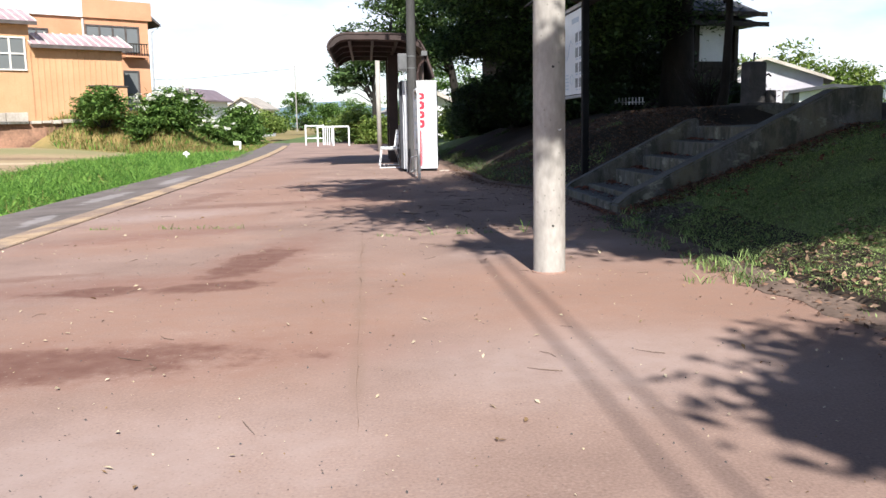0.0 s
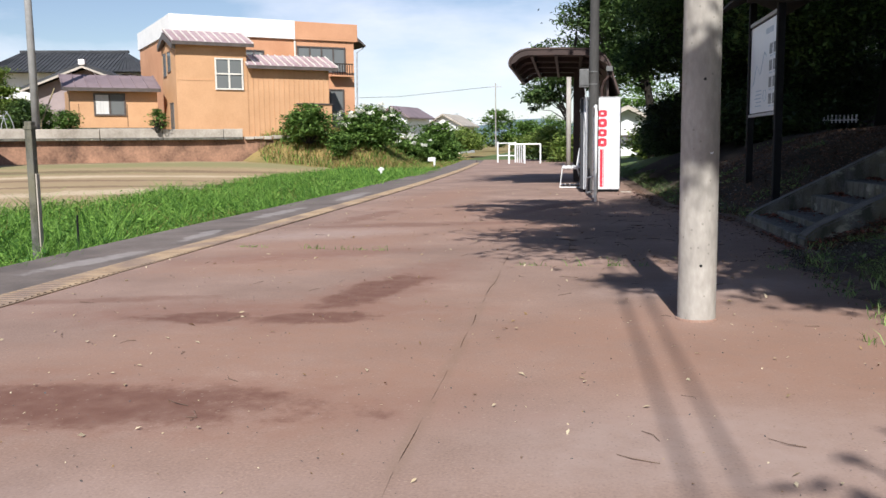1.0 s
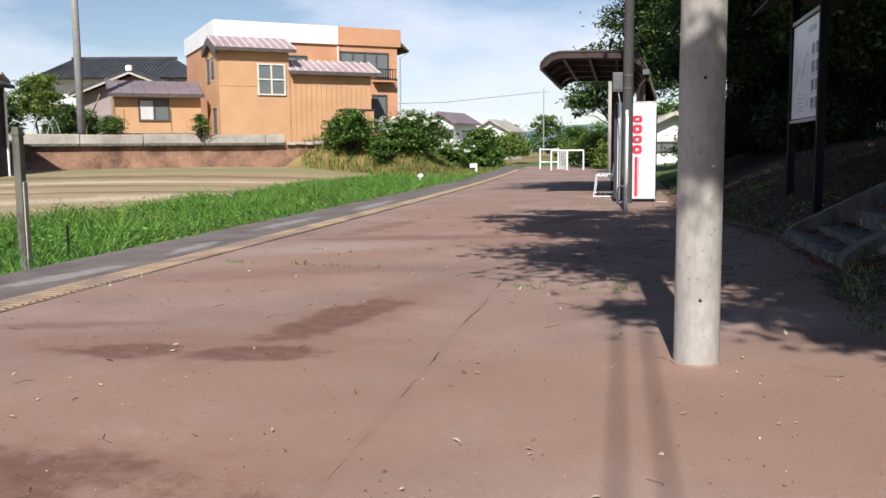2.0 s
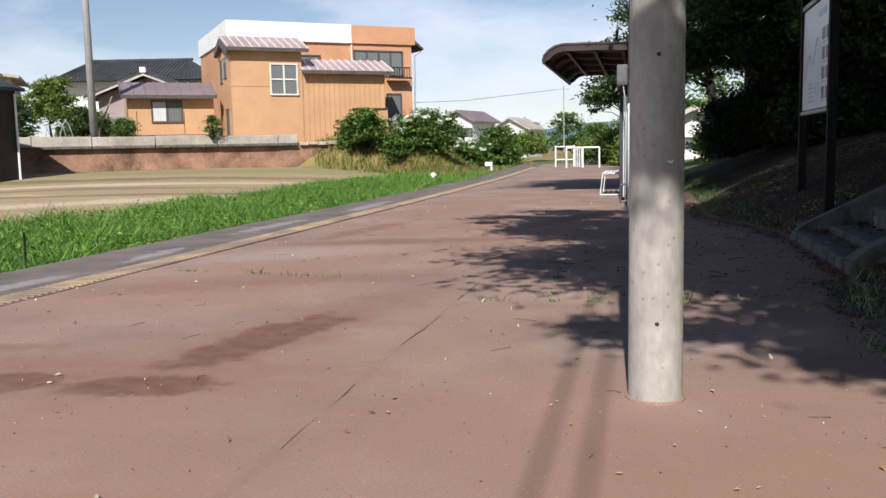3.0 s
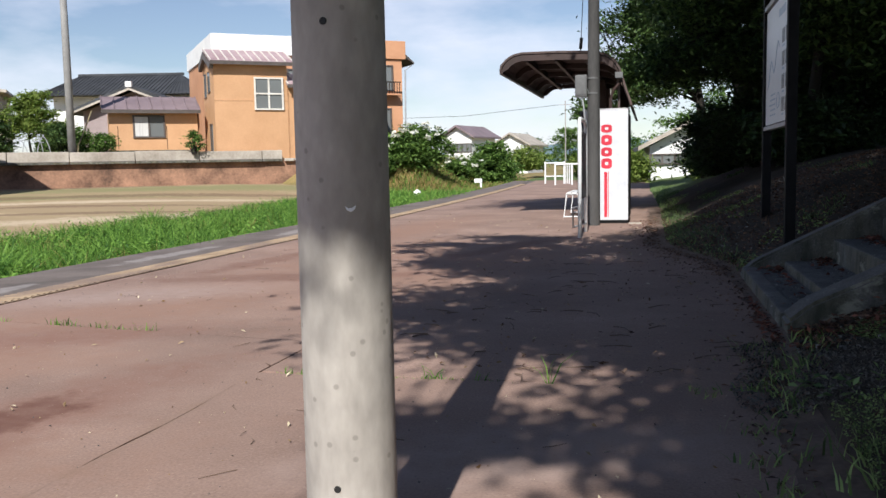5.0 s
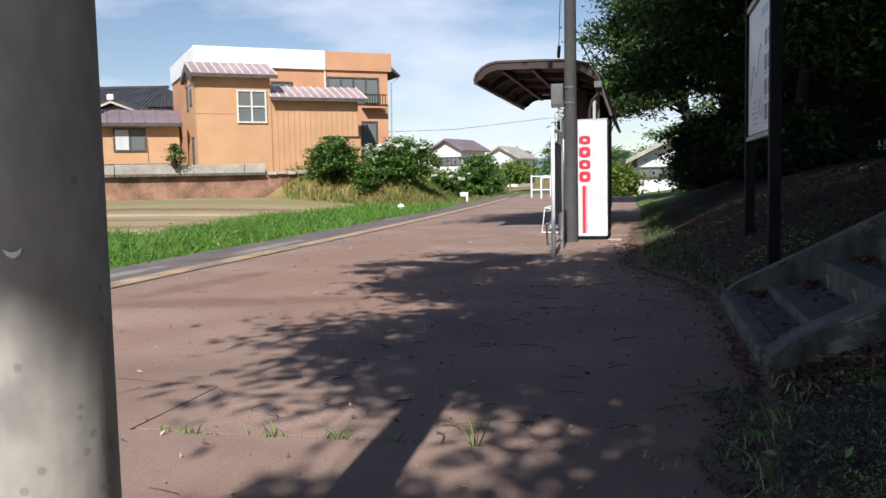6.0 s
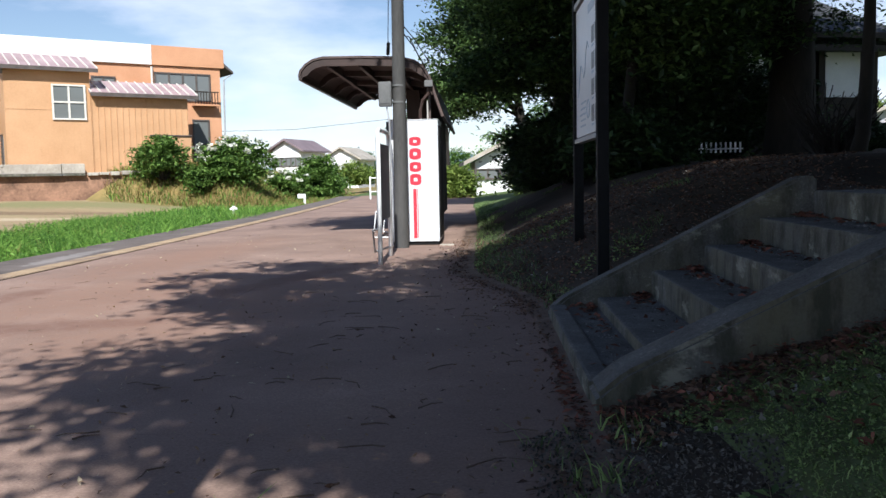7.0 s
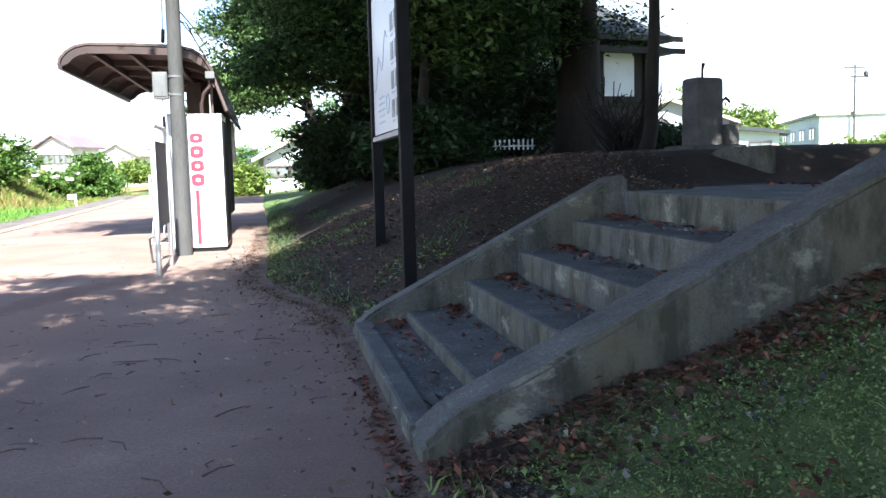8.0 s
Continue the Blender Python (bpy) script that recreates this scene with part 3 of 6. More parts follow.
for j in range(len(gy) - 1):
    for i in range(nx - 1):
        g_faces.append((j * nx + i, j * nx + i + 1, (j + 1) * nx + i + 1, (j + 1) * nx + i))
        x, y = (gx[i] + gx[i + 1]) / 2, (gy[j] + gy[j + 1]) / 2
        p = Vector((x, y, 0)) - BO
        if x > 0:
            k = (4 if -30 < y < 9.3 and x > 1.75 else 0) if y < 26 and x < 16 else 1
        elif x < -11.3 - bend(y) and p.dot(BN) < -0.6 and x > -120 and not (p.dot(BU) > 5 and p.dot(BN) + 0.55 * (p.dot(BU) - 5) > -2.2) and y < 56:
            k = 2
        elif x < -9 and y > 40:
            k = 3
        else:
            k = 1
        g_mat.append(k)
gm = bpy.data.meshes.new("ground")
gm.from_pydata(gv, [], g_faces)
gm.polygons.foreach_set("material_index", g_mat)
gm.polygons.foreach_set("use_smooth", [True] * len(g_faces))
ground = mesh_object("ground", gm, [EARTH, GRASS_GROUND, FIELD, BANK_GRASS, MOSS])
tagged(ground, "earth, grass and sandy field around the platform", "ground", kind="structure")

# ---- platform ----
platform = thing("platform", "worn reddish asphalt station platform with a concrete edge", "platform", kind="structure")


def slab(name, left, right, y0, y1, z0, z1, mat, step=1.0, label="", wander=0.0):
    bm = bmesh.new()
    start = y0 if callable(y0) else (lambda x: y0)
    stop = y1 if callable(y1) else (lambda x: y1)
    k = max(1, int(round((stop(0.0) - start(0.0)) / step)))
    rows = []
    for j in range(k + 1):
        f = j / k
        mid = start(-1.0) * (1 - f) + stop(-1.0) * f
        l, r = left(mid), right(mid)
        wob = 0.0 if 0 < j < k else wander
        top = []
        for i in range(7):
            x = l + (r - l) * i / 6
            y = start(x) * (1 - f) + stop(x) * f
            top.append(bm.verts.new((x, y + wob * noise.noise((x * 2.1, y, 7)), z1 + 0.006 * noise.noise((x, y, 2)))))
        low = [bm.verts.new((l, top[0].co.y, z0)), bm.verts.new((r, top[-1].co.y, z0))]
        rows.append((top, low))
    for (a, la), (b, lb) in zip(rows, rows[1:]):
        for i in range(6):
            bm.faces.new((a[i], a[i + 1], b[i + 1], b[i]))
        bm.faces.new((la[0], a[0], b[0], lb[0]))
        bm.faces.new((a[-1], la[1], lb[1], b[-1]))
    for (a, la), flip in ((rows[0], False), (rows[-1], True)):
        f = [la[0], *[v for v in a][::1], la[1]]
        bm.faces.new(f[::-1] if not flip else f)
    return part(name, bm, mat, platform, label)


JOIN = -1.2


def far_joint(x):
    return 8.81 - 0.142 * (x - JOIN)


def near_joint(x):
    return 8.06 + 0.02 * noise.noise((x * 1.3, 4, 2))


def crack(y):
    return JOIN + 0.022 * noise.noise((y * 1.7, 0, 3)) + 0.008 * noise.noise((y * 9, 0, 3))


slab("slab", lambda y: -4.14, lambda y: crack(y) - 0.0006, -14, far_joint, -0.4, 0.0, ASPHALT, 0.2, "reddish worn asphalt", 0.05)
slab("slab", lambda y: crack(y) + 0.0006, right_edge, -14, near_joint, -0.4, 0.0, ASPHALT, 0.2, "reddish worn asphalt", 0.05)
slab("slab", lambda y: -4.14 - bend(y), lambda y: JOIN, lambda x: far_joint(x) + 0.02, 54, -0.4, -0.004, ASPHALT, 0.8, "reddish worn asphalt", 0.05)
slab("slab", lambda y: JOIN + 0.001, right_edge, 9.086, 54, -0.4, -0.004, ASPHALT, 0.8, "reddish worn asphalt")
slab("slab", lambda y: JOIN + 0.001, right_edge, lambda x: near_joint(x) + 0.045, 9.084, -0.4, -0.004, ASPHALT, 0.3, "reddish worn asphalt", 0.03)
slab("joint_bed", lambda y: -4.2, lambda y: 1.1, -14, 12, -0.42, -0.007, ASPHALT, 4, "earth in the joints")
slab("edge_slab", lambda y: -5.4 - bend(y), lambda y: -4.47 - bend(y), -14, 54, -0.75, -0.01, EDGE_CONCRETE, 1.5, "grey concrete platform edge")
slab("edge_slab", lambda y: -4.468 - bend(y), lambda y: -4.142 - bend(y), -14, 54, -0.75, -0.03, EDGE_CONCRETE, 1.5)


def tile_mesh():
    bm = box(-0.146, 0.146, -0.146, 0.146, -0.02, 0.004)
    for k in range(4):
        y = -0.11 + k * 0.073
        box(-0.125, 0.125, y - 0.016, y + 0.016, 0.004, 0.010, bm=bm)
    me = bpy.data.meshes.new("tactile_tile")
    bm.to_mesh(me)
    bm.free()
    me.materials.append(TACTILE)
    return me


# ---- concrete steps up the bank ----
NEAR, FAR = 9.24, 11.93


def concrete_steps():
    t = thing("stairs", "weathered concrete steps with sloping side walls up the bank", "stairs", (1.4, NEAR, 0))
    def ramp(y0, y1, name, z_at, x1, slope, level):
        pts = [(1.42, -0.1), (1.40, z_at), (1.52, z_at + 0.1)]
        pts += [(1.52 + s, z_at + 0.1 + slope * s) for s in (0.5, 1.0, x1 - 1.52)]
        pts += [(x1 + level, z_at + 0.1 + slope * (x1 - 1.52) + 0.06 * level), (x1 + level, 0.2), (2.2, -0.1)]
        bm = prism([(a - 1.4, z) for a, z in pts], y0 - NEAR, y1 - NEAR)
        bmesh.ops.bevel(bm, geom=[e for e in bm.edges if e.calc_length() > 0.05], offset=0.02, segments=2, affect="EDGES")
        part(name, bm, OLD_CONCRETE, t)
    ramp(NEAR, NEAR + 0.27, "side_wall", 0.10, 3.7, 0.478, 0.5)
    ramp(FAR - 0.18, FAR, "side_wall", 0.06, 3.1, 0.505, 0.12)
    part("kerb", box(0.0, 0.12, 0.26, FAR - NEAR - 0.17, -0.1, 0.105, 0.018), OLD_CONCRETE, t)
    part("bottom_slab", box(0.11, 0.36, 0.26, FAR - NEAR - 0.17, -0.1, 0.088, 0.006), OLD_CONCRETE, t)
    xs = [1.73, 2.10, 2.46, 2.83, 3.19]
    zs = [0.155, 0.335, 0.505, 0.685, 0.865]
    for x, z in zip(xs, zs):
        part("step", box(x - 1.4, x - 1.4 + 0.62, 0.262, FAR - NEAR - 0.178, z - 0.30, z, 0.02), OLD_CONCRETE, t)
    part("landing", box(2.4, 4.0, 0.2, FAR - NEAR + 0.1, 0.5, 0.869, 0.03), OLD_CONCRETE, t)
    return t


concrete_steps()
low_wall = thing("low_wall", "low weathered concrete kerb wall with a sloping end on the bank", "wall", (5.0, 13.8, 0.84), turn=-30)
bm = prism([(-0.62, -0.25), (-0.62, -0.1), (-0.02, 0.32), (0.47, 0.335), (0.47, -0.25)], 0.0, 0.28)
bmesh.ops.bevel(bm, geom=bm.edges[:], offset=0.025, segments=2, affect="EDGES")
part("kerb", bm, OLD_CONCRETE, low_wall)


# ---- poles ----


def concrete_pole():
    t = thing("utility_pole", "tall tapered pale concrete utility pole standing on the platform", "pole", (0.012, 6.0, 0))
    pole = part("shaft", tube([(0, 0, -0.2), (0, 0, 0.0), (0, 0, 3), (0, 0, 7.2)], [0.1025, 0.1025, 0.097, 0.083], 40), POLE_CONCRETE, t, smooth=True)
    for z, a in ((0.307, -88), (1.29, -88), (2.2, -80)):
        r = 0.1022 - 0.0018 * z
        d = Vector((math.cos(radians(a)), math.sin(radians(a)), 0))
        part("bolt_hole", tube([d * (r - 0.01) + Vector((0, 0, z)), d * (r + 0.0015) + Vector((0, 0, z))], 0.008, 10), CABLE, pole)
    part("sticker", prism([(-0.012, 0.912), (-0.008, 0.904), (0.0, 0.9), (0.008, 0.905), (0.011, 0.914), (0.004, 0.909), (-0.004, 0.908)], -0.1035, -0.1005), PAPER, pole, "torn pale sticker").rotation_euler = (0, 0, radians(28))
    part("collar", tube([(0, 0, -0.05), (0, 0, 0.007), (0, 0, 0.011)], [0.118, 0.112, 0.102], 24), ASPHALT, t)
    part("crossarm", box(-0.25, 0.5, -0.05, 0.05, 6.55, 6.65, 0.01), GREY_STEEL, t)
    for x in (0.0, 0.15):
        part("insulator", tube([(x, -0.07, 6.65), (x, -0.07, 6.72), (x, -0.07, 6.78)], [0.03, 0.045, 0.02], 10), PLASTER, t)
    return t


concrete_pole()
for x in (0.0, 0.15):
    c = thing("power_cable", "black overhead power cable strung along the platform", "cable", (x, 5.96, 6.75), "overhead cables")
    pts = [(0, -s, 0.9 * ((s - 15) ** 2 / 225 - 1) * 0.5) for s in range(0, 31, 3)]
    part("strand", tube(pts, 0.011, 8), CABLE, c)
back_pole = thing("utility_pole", "tall pale concrete utility pole beside the platform", "pole", (0.08, -24.1, -0.3))
part("shaft", tube([(0, 0, -0.2), (0, 0, 3), (0, 0, 7.4)], [0.12, 0.1, 0.08], 20), POLE_CONCRETE, back_pole, smooth=True)


def slim_pole():
    t = thing("utility_pole", "slim grey weathered utility pole with a meter box", "pole", (-0.22, 18.16, 0))
    part("shaft", tube([(0, 0, -0.2), (0, 0, 0), (0.015, 0, 3.2), (0.03, 0, 7.5)], [0.105, 0.105, 0.088, 0.07], 24), WEATHERED_POLE, t, smooth=True)
    b = part("meter_box", box(-0.265, -0.085, -0.16, -0.02, 2.0, 2.34, 0.012), BOX_GREY, t, "grey metal meter box, darkened for shade")
    part("cover", box(-0.25, -0.10, -0.172, -0.16, 2.03, 2.31, 0.008), BOX_GREY, b)
    for z in (2.05, 2.28):
        part("strap", tube([(0, 0, z), (0, 0, z + 0.025)], 0.101, 20), BOX_GREY, t, "grey metal strap")
    part("conduit", tube([(-0.16, -0.1, 2.0), (-0.13, -0.1, 1.8), (-0.12, -0.07, 1.5), (-0.12, -0.05, 0.02)], 0.012, 8), GREY_STEEL, t)
    part("guy_wire", tube([(-0.35, 2.0, 2.86), (-0.2, 1.0, 4.2), (0.0, 0.02, 7.2)], 0.007, 6), CABLE, t)
    part("insulator", tube([(-0.335, 1.9, 3.0), (-0.31, 1.78, 3.16)], 0.03, 8), CABLE, t)
    for k, (x, z) in enumerate(((0.22, 2.95), (0.30, 2.82), (0.36, 2.9))):
        part("service_wire", tube([(0.03, 0, 3.0 + k * 0.1), (x * 0.6, 0.5, z + 0.1), (x, 1.4, z - 0.1)], 0.008, 6), CABLE, t)
    return t


slim_pole()

# ---- platform shelter ----


def shelter():
    t = thing("platform_shelter", "open brown platform shelter with a rounded metal roof", "shelter", (0, 19.5, 0))
    outer = [(-1.93, 2.61), (-1.9, 2.71), (-1.81, 2.81), (-1.69, 2.88), (-1.53, 2.915), (-0.9, 2.91), (-0.3, 2.885), (-0.08, 2.83), (0.06, 2.73), (0.16, 2.57), (0.24, 2.3), (0.36, 1.95)]
    def off(k, d):
        a, b = outer[max(0, k - 1)], outer[min(len(outer) - 1, k + 1)]
        dx, dz = b[0] - a[0], b[1] - a[1]
        n = math.hypot(dx, dz)
        return (outer[k][0] + dz / n * d, outer[k][1] - dx / n * d)
    L = 6.1
    part("roof", prism(outer + [off(k, 0.035) for k in range(len(outer) - 1, -1, -1)], 0, L), ROOF_BROWN, t, "brown curved metal roof")
    part("lining", prism([off(k, 0.038) for k in range(len(outer))] + [off(k, 0.05) for k in range(len(outer) - 1, -1, -1)], 0.05, L - 0.05), ROOF_LINING, t)
    for y in (0.0, 1.5, 3.0, 4.5, L - 0.06):
        part("roof_rib", prism([off(k, 0.052) for k in range(len(outer) - 1)] + [off(k, 0.15 if 0 < k < 9 else 0.07) for k in range(len(outer) - 2, -1, -1)], y, y + 0.06), BROWN_STEEL, t)
    for x, z in ((-1.45, 2.81), (-0.95, 2.81), (-0.42, 2.795)):
        part("purlin", box(x - 0.03, x + 0.03, 0.06, L - 0.06, z - 0.07, z + 0.04, 0.004), BROWN_STEEL, t)
    part("front_beam", box(-1.92, -1.86, 0.0, L, 2.55, 2.62, 0.006), BROWN_STEEL, t)
    for y in (3.95, L - 0.1):
        part("post", box(-0.55, -0.28, y - 0.08, y + 0.08, 0, 2.74, 0.01), BROWN_STEEL, t)
    part("downpipe", tube([(0.13, 0.02, 2.44), (0.12, 0.03, 2.3), (0.03, 0.04, 2.2), (-0.01, 0.05, 2.05), (-0.01, 0.06, 1.86)], 0.028, 8), BROWN_STEEL, t)
    part("back_wall", box(0.10, 0.14, 0.3, L, 0.25, 2.5, 0.004), ROOF_LINING, t)
    part("lamp_box", box(0.07, 0.2, -0.09, -0.01, 2.40, 2.50, 0.008), BOX_GREY, t, "small grey lamp box")
    return t


shelter()


def bench():
    t = thing("bench", "white tubular steel bench with a slatted seat and backrest", "bench", (-0.62, 19.95, 0))
    L = 1.5
    for y in (0.04, L - 0.04):
        part("leg_frame", tube([(0.2, y, 0.85), (0.13, y, 0.42), (0.24, y, 0.02), (-0.24, y, 0.02), (-0.19, y, 0.42), (0.13, y, 0.42)], 0.018, 8), WHITE_PAINT, t)
    for k in range(4):
        x = -0.19 + k * 0.1
        part("seat_slat", box(x, x + 0.08, 0, L, 0.43, 0.455, 0.006), WHITE_PAINT, t)
    for k in range(3):
        z = 0.53 + k * 0.11
        part("back_slat", box(0.145 + (z - 0.42) * 0.16, 0.165 + (z - 0.42) * 0.16, 0, L, z, z + 0.085, 0.006), WHITE_PAINT, t)
    return t


bench()
lone = thing("post", "pale round concrete post beyond the shelter", "post", (-0.67, 33.0, 0))
part("shaft", tube([(0, 0, -0.2), (0, 0, 3.3)], 0.085, 14), POLE_CONCRETE, lone, smooth=True)
part("cap", tube([(0, 0, 3.3), (0, 0, 3.34)], [0.09, 0.07], 14), POLE_CONCRETE, lone)

# ---- vending machine, seen from its side ----


def vending_machine():
    t = thing("vending_machine", "white drinks vending machine with red markings on its side", "vending machine", (-0.42, 18.54, 0))
    body = part("body", box(0.03, 0.73, 0, 1.05, 0.05, 1.83, 0.012), MACHINE_WHITE, t)
    part("front_door", box(-0.03, 0.028, 0.01, 1.04, 0.06, 1.82, 0.012), DARK_PANEL, t)
    part("display_window", box(-0.034, -0.03, 0.1, 0.95, 0.95, 1.7), GLASS, t)
    part("delivery_flap", box(-0.04, -0.03, 0.2, 0.8, 0.25, 0.45, 0.004), BLACK_STEEL, t)
    for x, y in ((0.06, 0.08), (0.66, 0.08), (0.06, 0.97), (0.66, 0.97)):
        part("foot", tube([(x, y, 0), (x, y, 0.055)], 0.03, 10), BLACK_STEEL, t)
    part("plinth", box(0.05, 0.72, 0.03, 1.0, 0.005, 0.05), BLACK_STEEL, t)
    # black strip standing in for the shade along the rear edge
    part("rear_shade_strip", box(0.732, 0.75, 0.05, 1.0, 0.1, 1.75, 0.004), BLACK_STEEL, t)
    part("red_stripe", box(0.35, 0.40, -0.003, 0.001, 0.10, 0.83), RED_PAINT, body)
    part("red_stripe", box(0.412, 0.422, -0.003, 0.001, 0.10, 0.83), RED_PAINT, body)
    # four plain red shapes stand for the mark, one above the other
    for z, h in ((0.88, 0.17), (1.075, 0.15), (1.255, 0.17), (1.455, 0.135)):
        bm = bmesh.new()
        rings = []
        for f in (1.0, 0.32):
            rings.append([bm.verts.new((0.39 + 0.1 * f * max(-0.85, min(0.85, 1.2 * math.cos(a))), -0.003, z + h / 2 + h / 2 * f * math.sin(a))) for a in [(k + 0.5) * math.tau / 16 for k in range(16)]])
        for k in range(16):
            bm.faces.new((rings[0][k], rings[0][(k + 1) % 16], rings[1][(k + 1) % 16], rings[1][k]))
        bm.normal_update()
        if bm.faces[:][0].normal.y > 0:
            bmesh.ops.reverse_faces(bm, faces=bm.faces[:])
        part("red_mark", bm, RED_PAINT, body)
    part("peeled_patch", box(0.40, 0.52, -0.002, 0.001, 1.62, 1.76, 0.0), SCUFF, body)
    part("drip_cap", box(0.0, 0.74, -0.01, 1.06, 1.83, 1.842, 0.003), GREY_STEEL, t)
    return t


vending_machine()
foot_mat = thing("paving_stone", "small pale flat stone lying by the vending machine", "stone", (0.42, 18.4, 0.0))
part("stone", box(-0.1, 0.1, -0.05, 0.05, -0.004, 0.02, 0.006), PALE_CONCRETE, foot_mat)


def frame_sign():
    t = thing("sign_stand", "white tubular sign stand with a rectangular notice panel", "sign", (-0.24, 15.72, 0))
    fr = bmesh.new()
    tube([(0, 0, 0), (0, 0, 1.45), (0, 0.04, 1.53), (0, 0.12, 1.56), (0, 1.0, 1.56), (0, 1.08, 1.53), (0, 1.12, 1.45), (0, 1.12, 0)], 0.026, 10, fr)
    part("frame", fr, WHITE_PAINT, t, smooth=True)
    p = part("panel", box(-0.012, 0.012, 0.07, 1.05, 0.50, 1.40, 0.004), DARK_PANEL, t, "dark back of the notice panel")
    part("face", box(-0.016, -0.0125, 0.08, 1.04, 0.51, 1.39), WHITE_PAINT, p, "white notice face")
    part("printed_bar", box(-0.019, -0.0165, 0.2, 0.35, 0.62, 0.72), PRINT_DARK, p)
    for k in range(4):
        part("printed_bar", box(-0.019, -0.0165, 0.2, 0.9, 0.85 + k * 0.12, 0.865 + k * 0.12), PRINT_BLUE, p)
    part("brace", tube([(0, 0.02, 0.42), (-0.12, 0.3, 0.38), (-0.14, 0.6, 0.10), (0.0, 1.1, 0.12)], 0.014, 8), GREY_STEEL, t)
    return t


frame_sign()


def notice_board():
    t = thing("notice_board", "roofed notice board on black posts with a white printed panel", "notice board", (1.87, 12.42, 0))
    L = 1.78
    for y in (0.05, L - 0.05):
        part("post", box(-0.045, 0.045, y - 0.05, y + 0.05, land(1.87, 12.42 + y) - 0.3, 2.95, 0.008), BLACK_STEEL, t)
    part("back_panel", box(-0.005, 0.025, 0.1, L - 0.1, 1.32, 2.55, 0.004), BLACK_STEEL, t)
    face = part("panel", box(-0.02, -0.006, 0.105, L - 0.105, 1.34, 2.50, 0.002), PAPER, t, "white printed information panel")
    part("bottom_rail", box(-0.04, 0.03, 0.1, L - 0.1, 1.285, 1.325, 0.005), GREY_STEEL, t)
    part("top_rail", box(-0.04, 0.03, 0.1, L - 0.1, 2.52, 2.57, 0.005), GREY_STEEL, t)
    rng = random.Random(4)
    part("printed_bar", box(-0.023, -0.0205, 0.35, 0.75, 2.33, 2.40), PRINT_BLUE, face)
    for i in range(2):
        for j in range(4):
            y0 = 0.16 + i * 0.22
            z0 = 1.43 + j * 0.21
            part("printed_picture", box(-0.023, -0.0205, y0, y0 + 0.15, z0, z0 + 0.13), PRINT_DARK, face)
            part("printed_bar", box(-0.023, -0.0205, y0, y0 + 0.13, z0 - 0.035, z0 - 0.018), PRINT_BLUE, face)
    pts = [(-0.0225, 0.7 + 0.85 * k / 9, 2.05 + 0.10 * math.sin(k * 1.3) - 0.03 * k) for k in range(10)]
    part("printed_line", tube(pts, 0.003, 4), PRINT_BLUE, face)
    pts = [(-0.0225, 0.75 + 0.1 * math.cos(k), 1.55 + 0.08 * math.sin(k * 1.0)) for k in range(8)]
    part("printed_line", tube(pts, 0.003, 4), PRINT_BLUE, face)
    for k in range(5):
        part("printed_bar", box(-0.023, -0.0205, 0.95, 0.95 + rng.uniform(0.3, 0.6), 1.42 + k * 0.05, 1.435 + k * 0.05), PRINT_BLUE, face)
    part("roof_board", prism([(-0.5, 2.72), (-0.5, 2.75), (0, 2.98), (0.5, 2.75), (0.5, 2.72), (0, 2.95)], -0.2, L + 0.2), DARK_WOOD, t, "dark pitched board roof")
    part("roof_beam", box(-0.42, 0.42, -0.05, 0.0, 2.62, 2.70, 0.006), DARK_WOOD, t)
    return t


notice_board()

# ---- stone monument on the bank ----
mon = thing("stone_monument", "dark upright stone monument on a stepped base", "monument", (5.12, 14.45, 1.1), turn=14)
ob = part("slab", box(-0.13, 0.21, -0.12, 0.12, -0.1, 0.76, 0.045), STONE, mon)
part("base", box(-0.26, 0.42, -0.24, 0.24, -0.3, 0.1, 0.04), STONE, mon)
part("side_block", box(0.215, 0.38, -0.16, 0.16, -0.3, 0.3, 0.03), STONE, mon)
part("flower_tube", tube([(0.02, -0.02, 0.72), (0.02, -0.02, 0.84), (0.035, -0.02, 0.9)], [0.012, 0.012, 0.02], 8), BLACK_STEEL, mon)
part("tap", tube([(0.2, -0.1, 0.53), (0.25, -0.1, 0.56), (0.3, -0.1, 0.52)], [0.012, 0.016, 0.012], 8), BLACK_STEEL, mon)

# ---- platform-end railing ----


def end_rail():
    t = thing("railing", "white pipe railing across the end of the platform", "railing", (-3.5, 43.4, 0))
    for x in (0, 0.75, 1.5):
        part("post", tube([(x, 0, -0.1), (x, 0, 0.92)], 0.04, 10), WHITE_PAINT, t)
    part("rail", tube([(0, 0, 0.92), (1.5, 0, 0.92)], 0.04, 10), WHITE_PAINT, t)
    g = thing("gate", "white slatted metal gate beside the railing", "gate", (-4.25, 46.0, 0))
    for x in (0, 0.9):
        part("post", tube([(x, 0, -0.1), (x, 0, 1.05)], 0.04, 10), WHITE_PAINT, g)
    for z in (0.35, 0.98):
        part("rail", tube([(0, 0, z), (0.9, 0, z)], 0.03, 8), WHITE_PAINT, g)
    for k in range(5):
        part("bar", tube([(0.9 + 0.12 * k, -0.4 * k, 0), (0.9 + 0.12 * k, -0.4 * k, 0.95)], 0.022, 6), WHITE_PAINT, g)


end_rail()

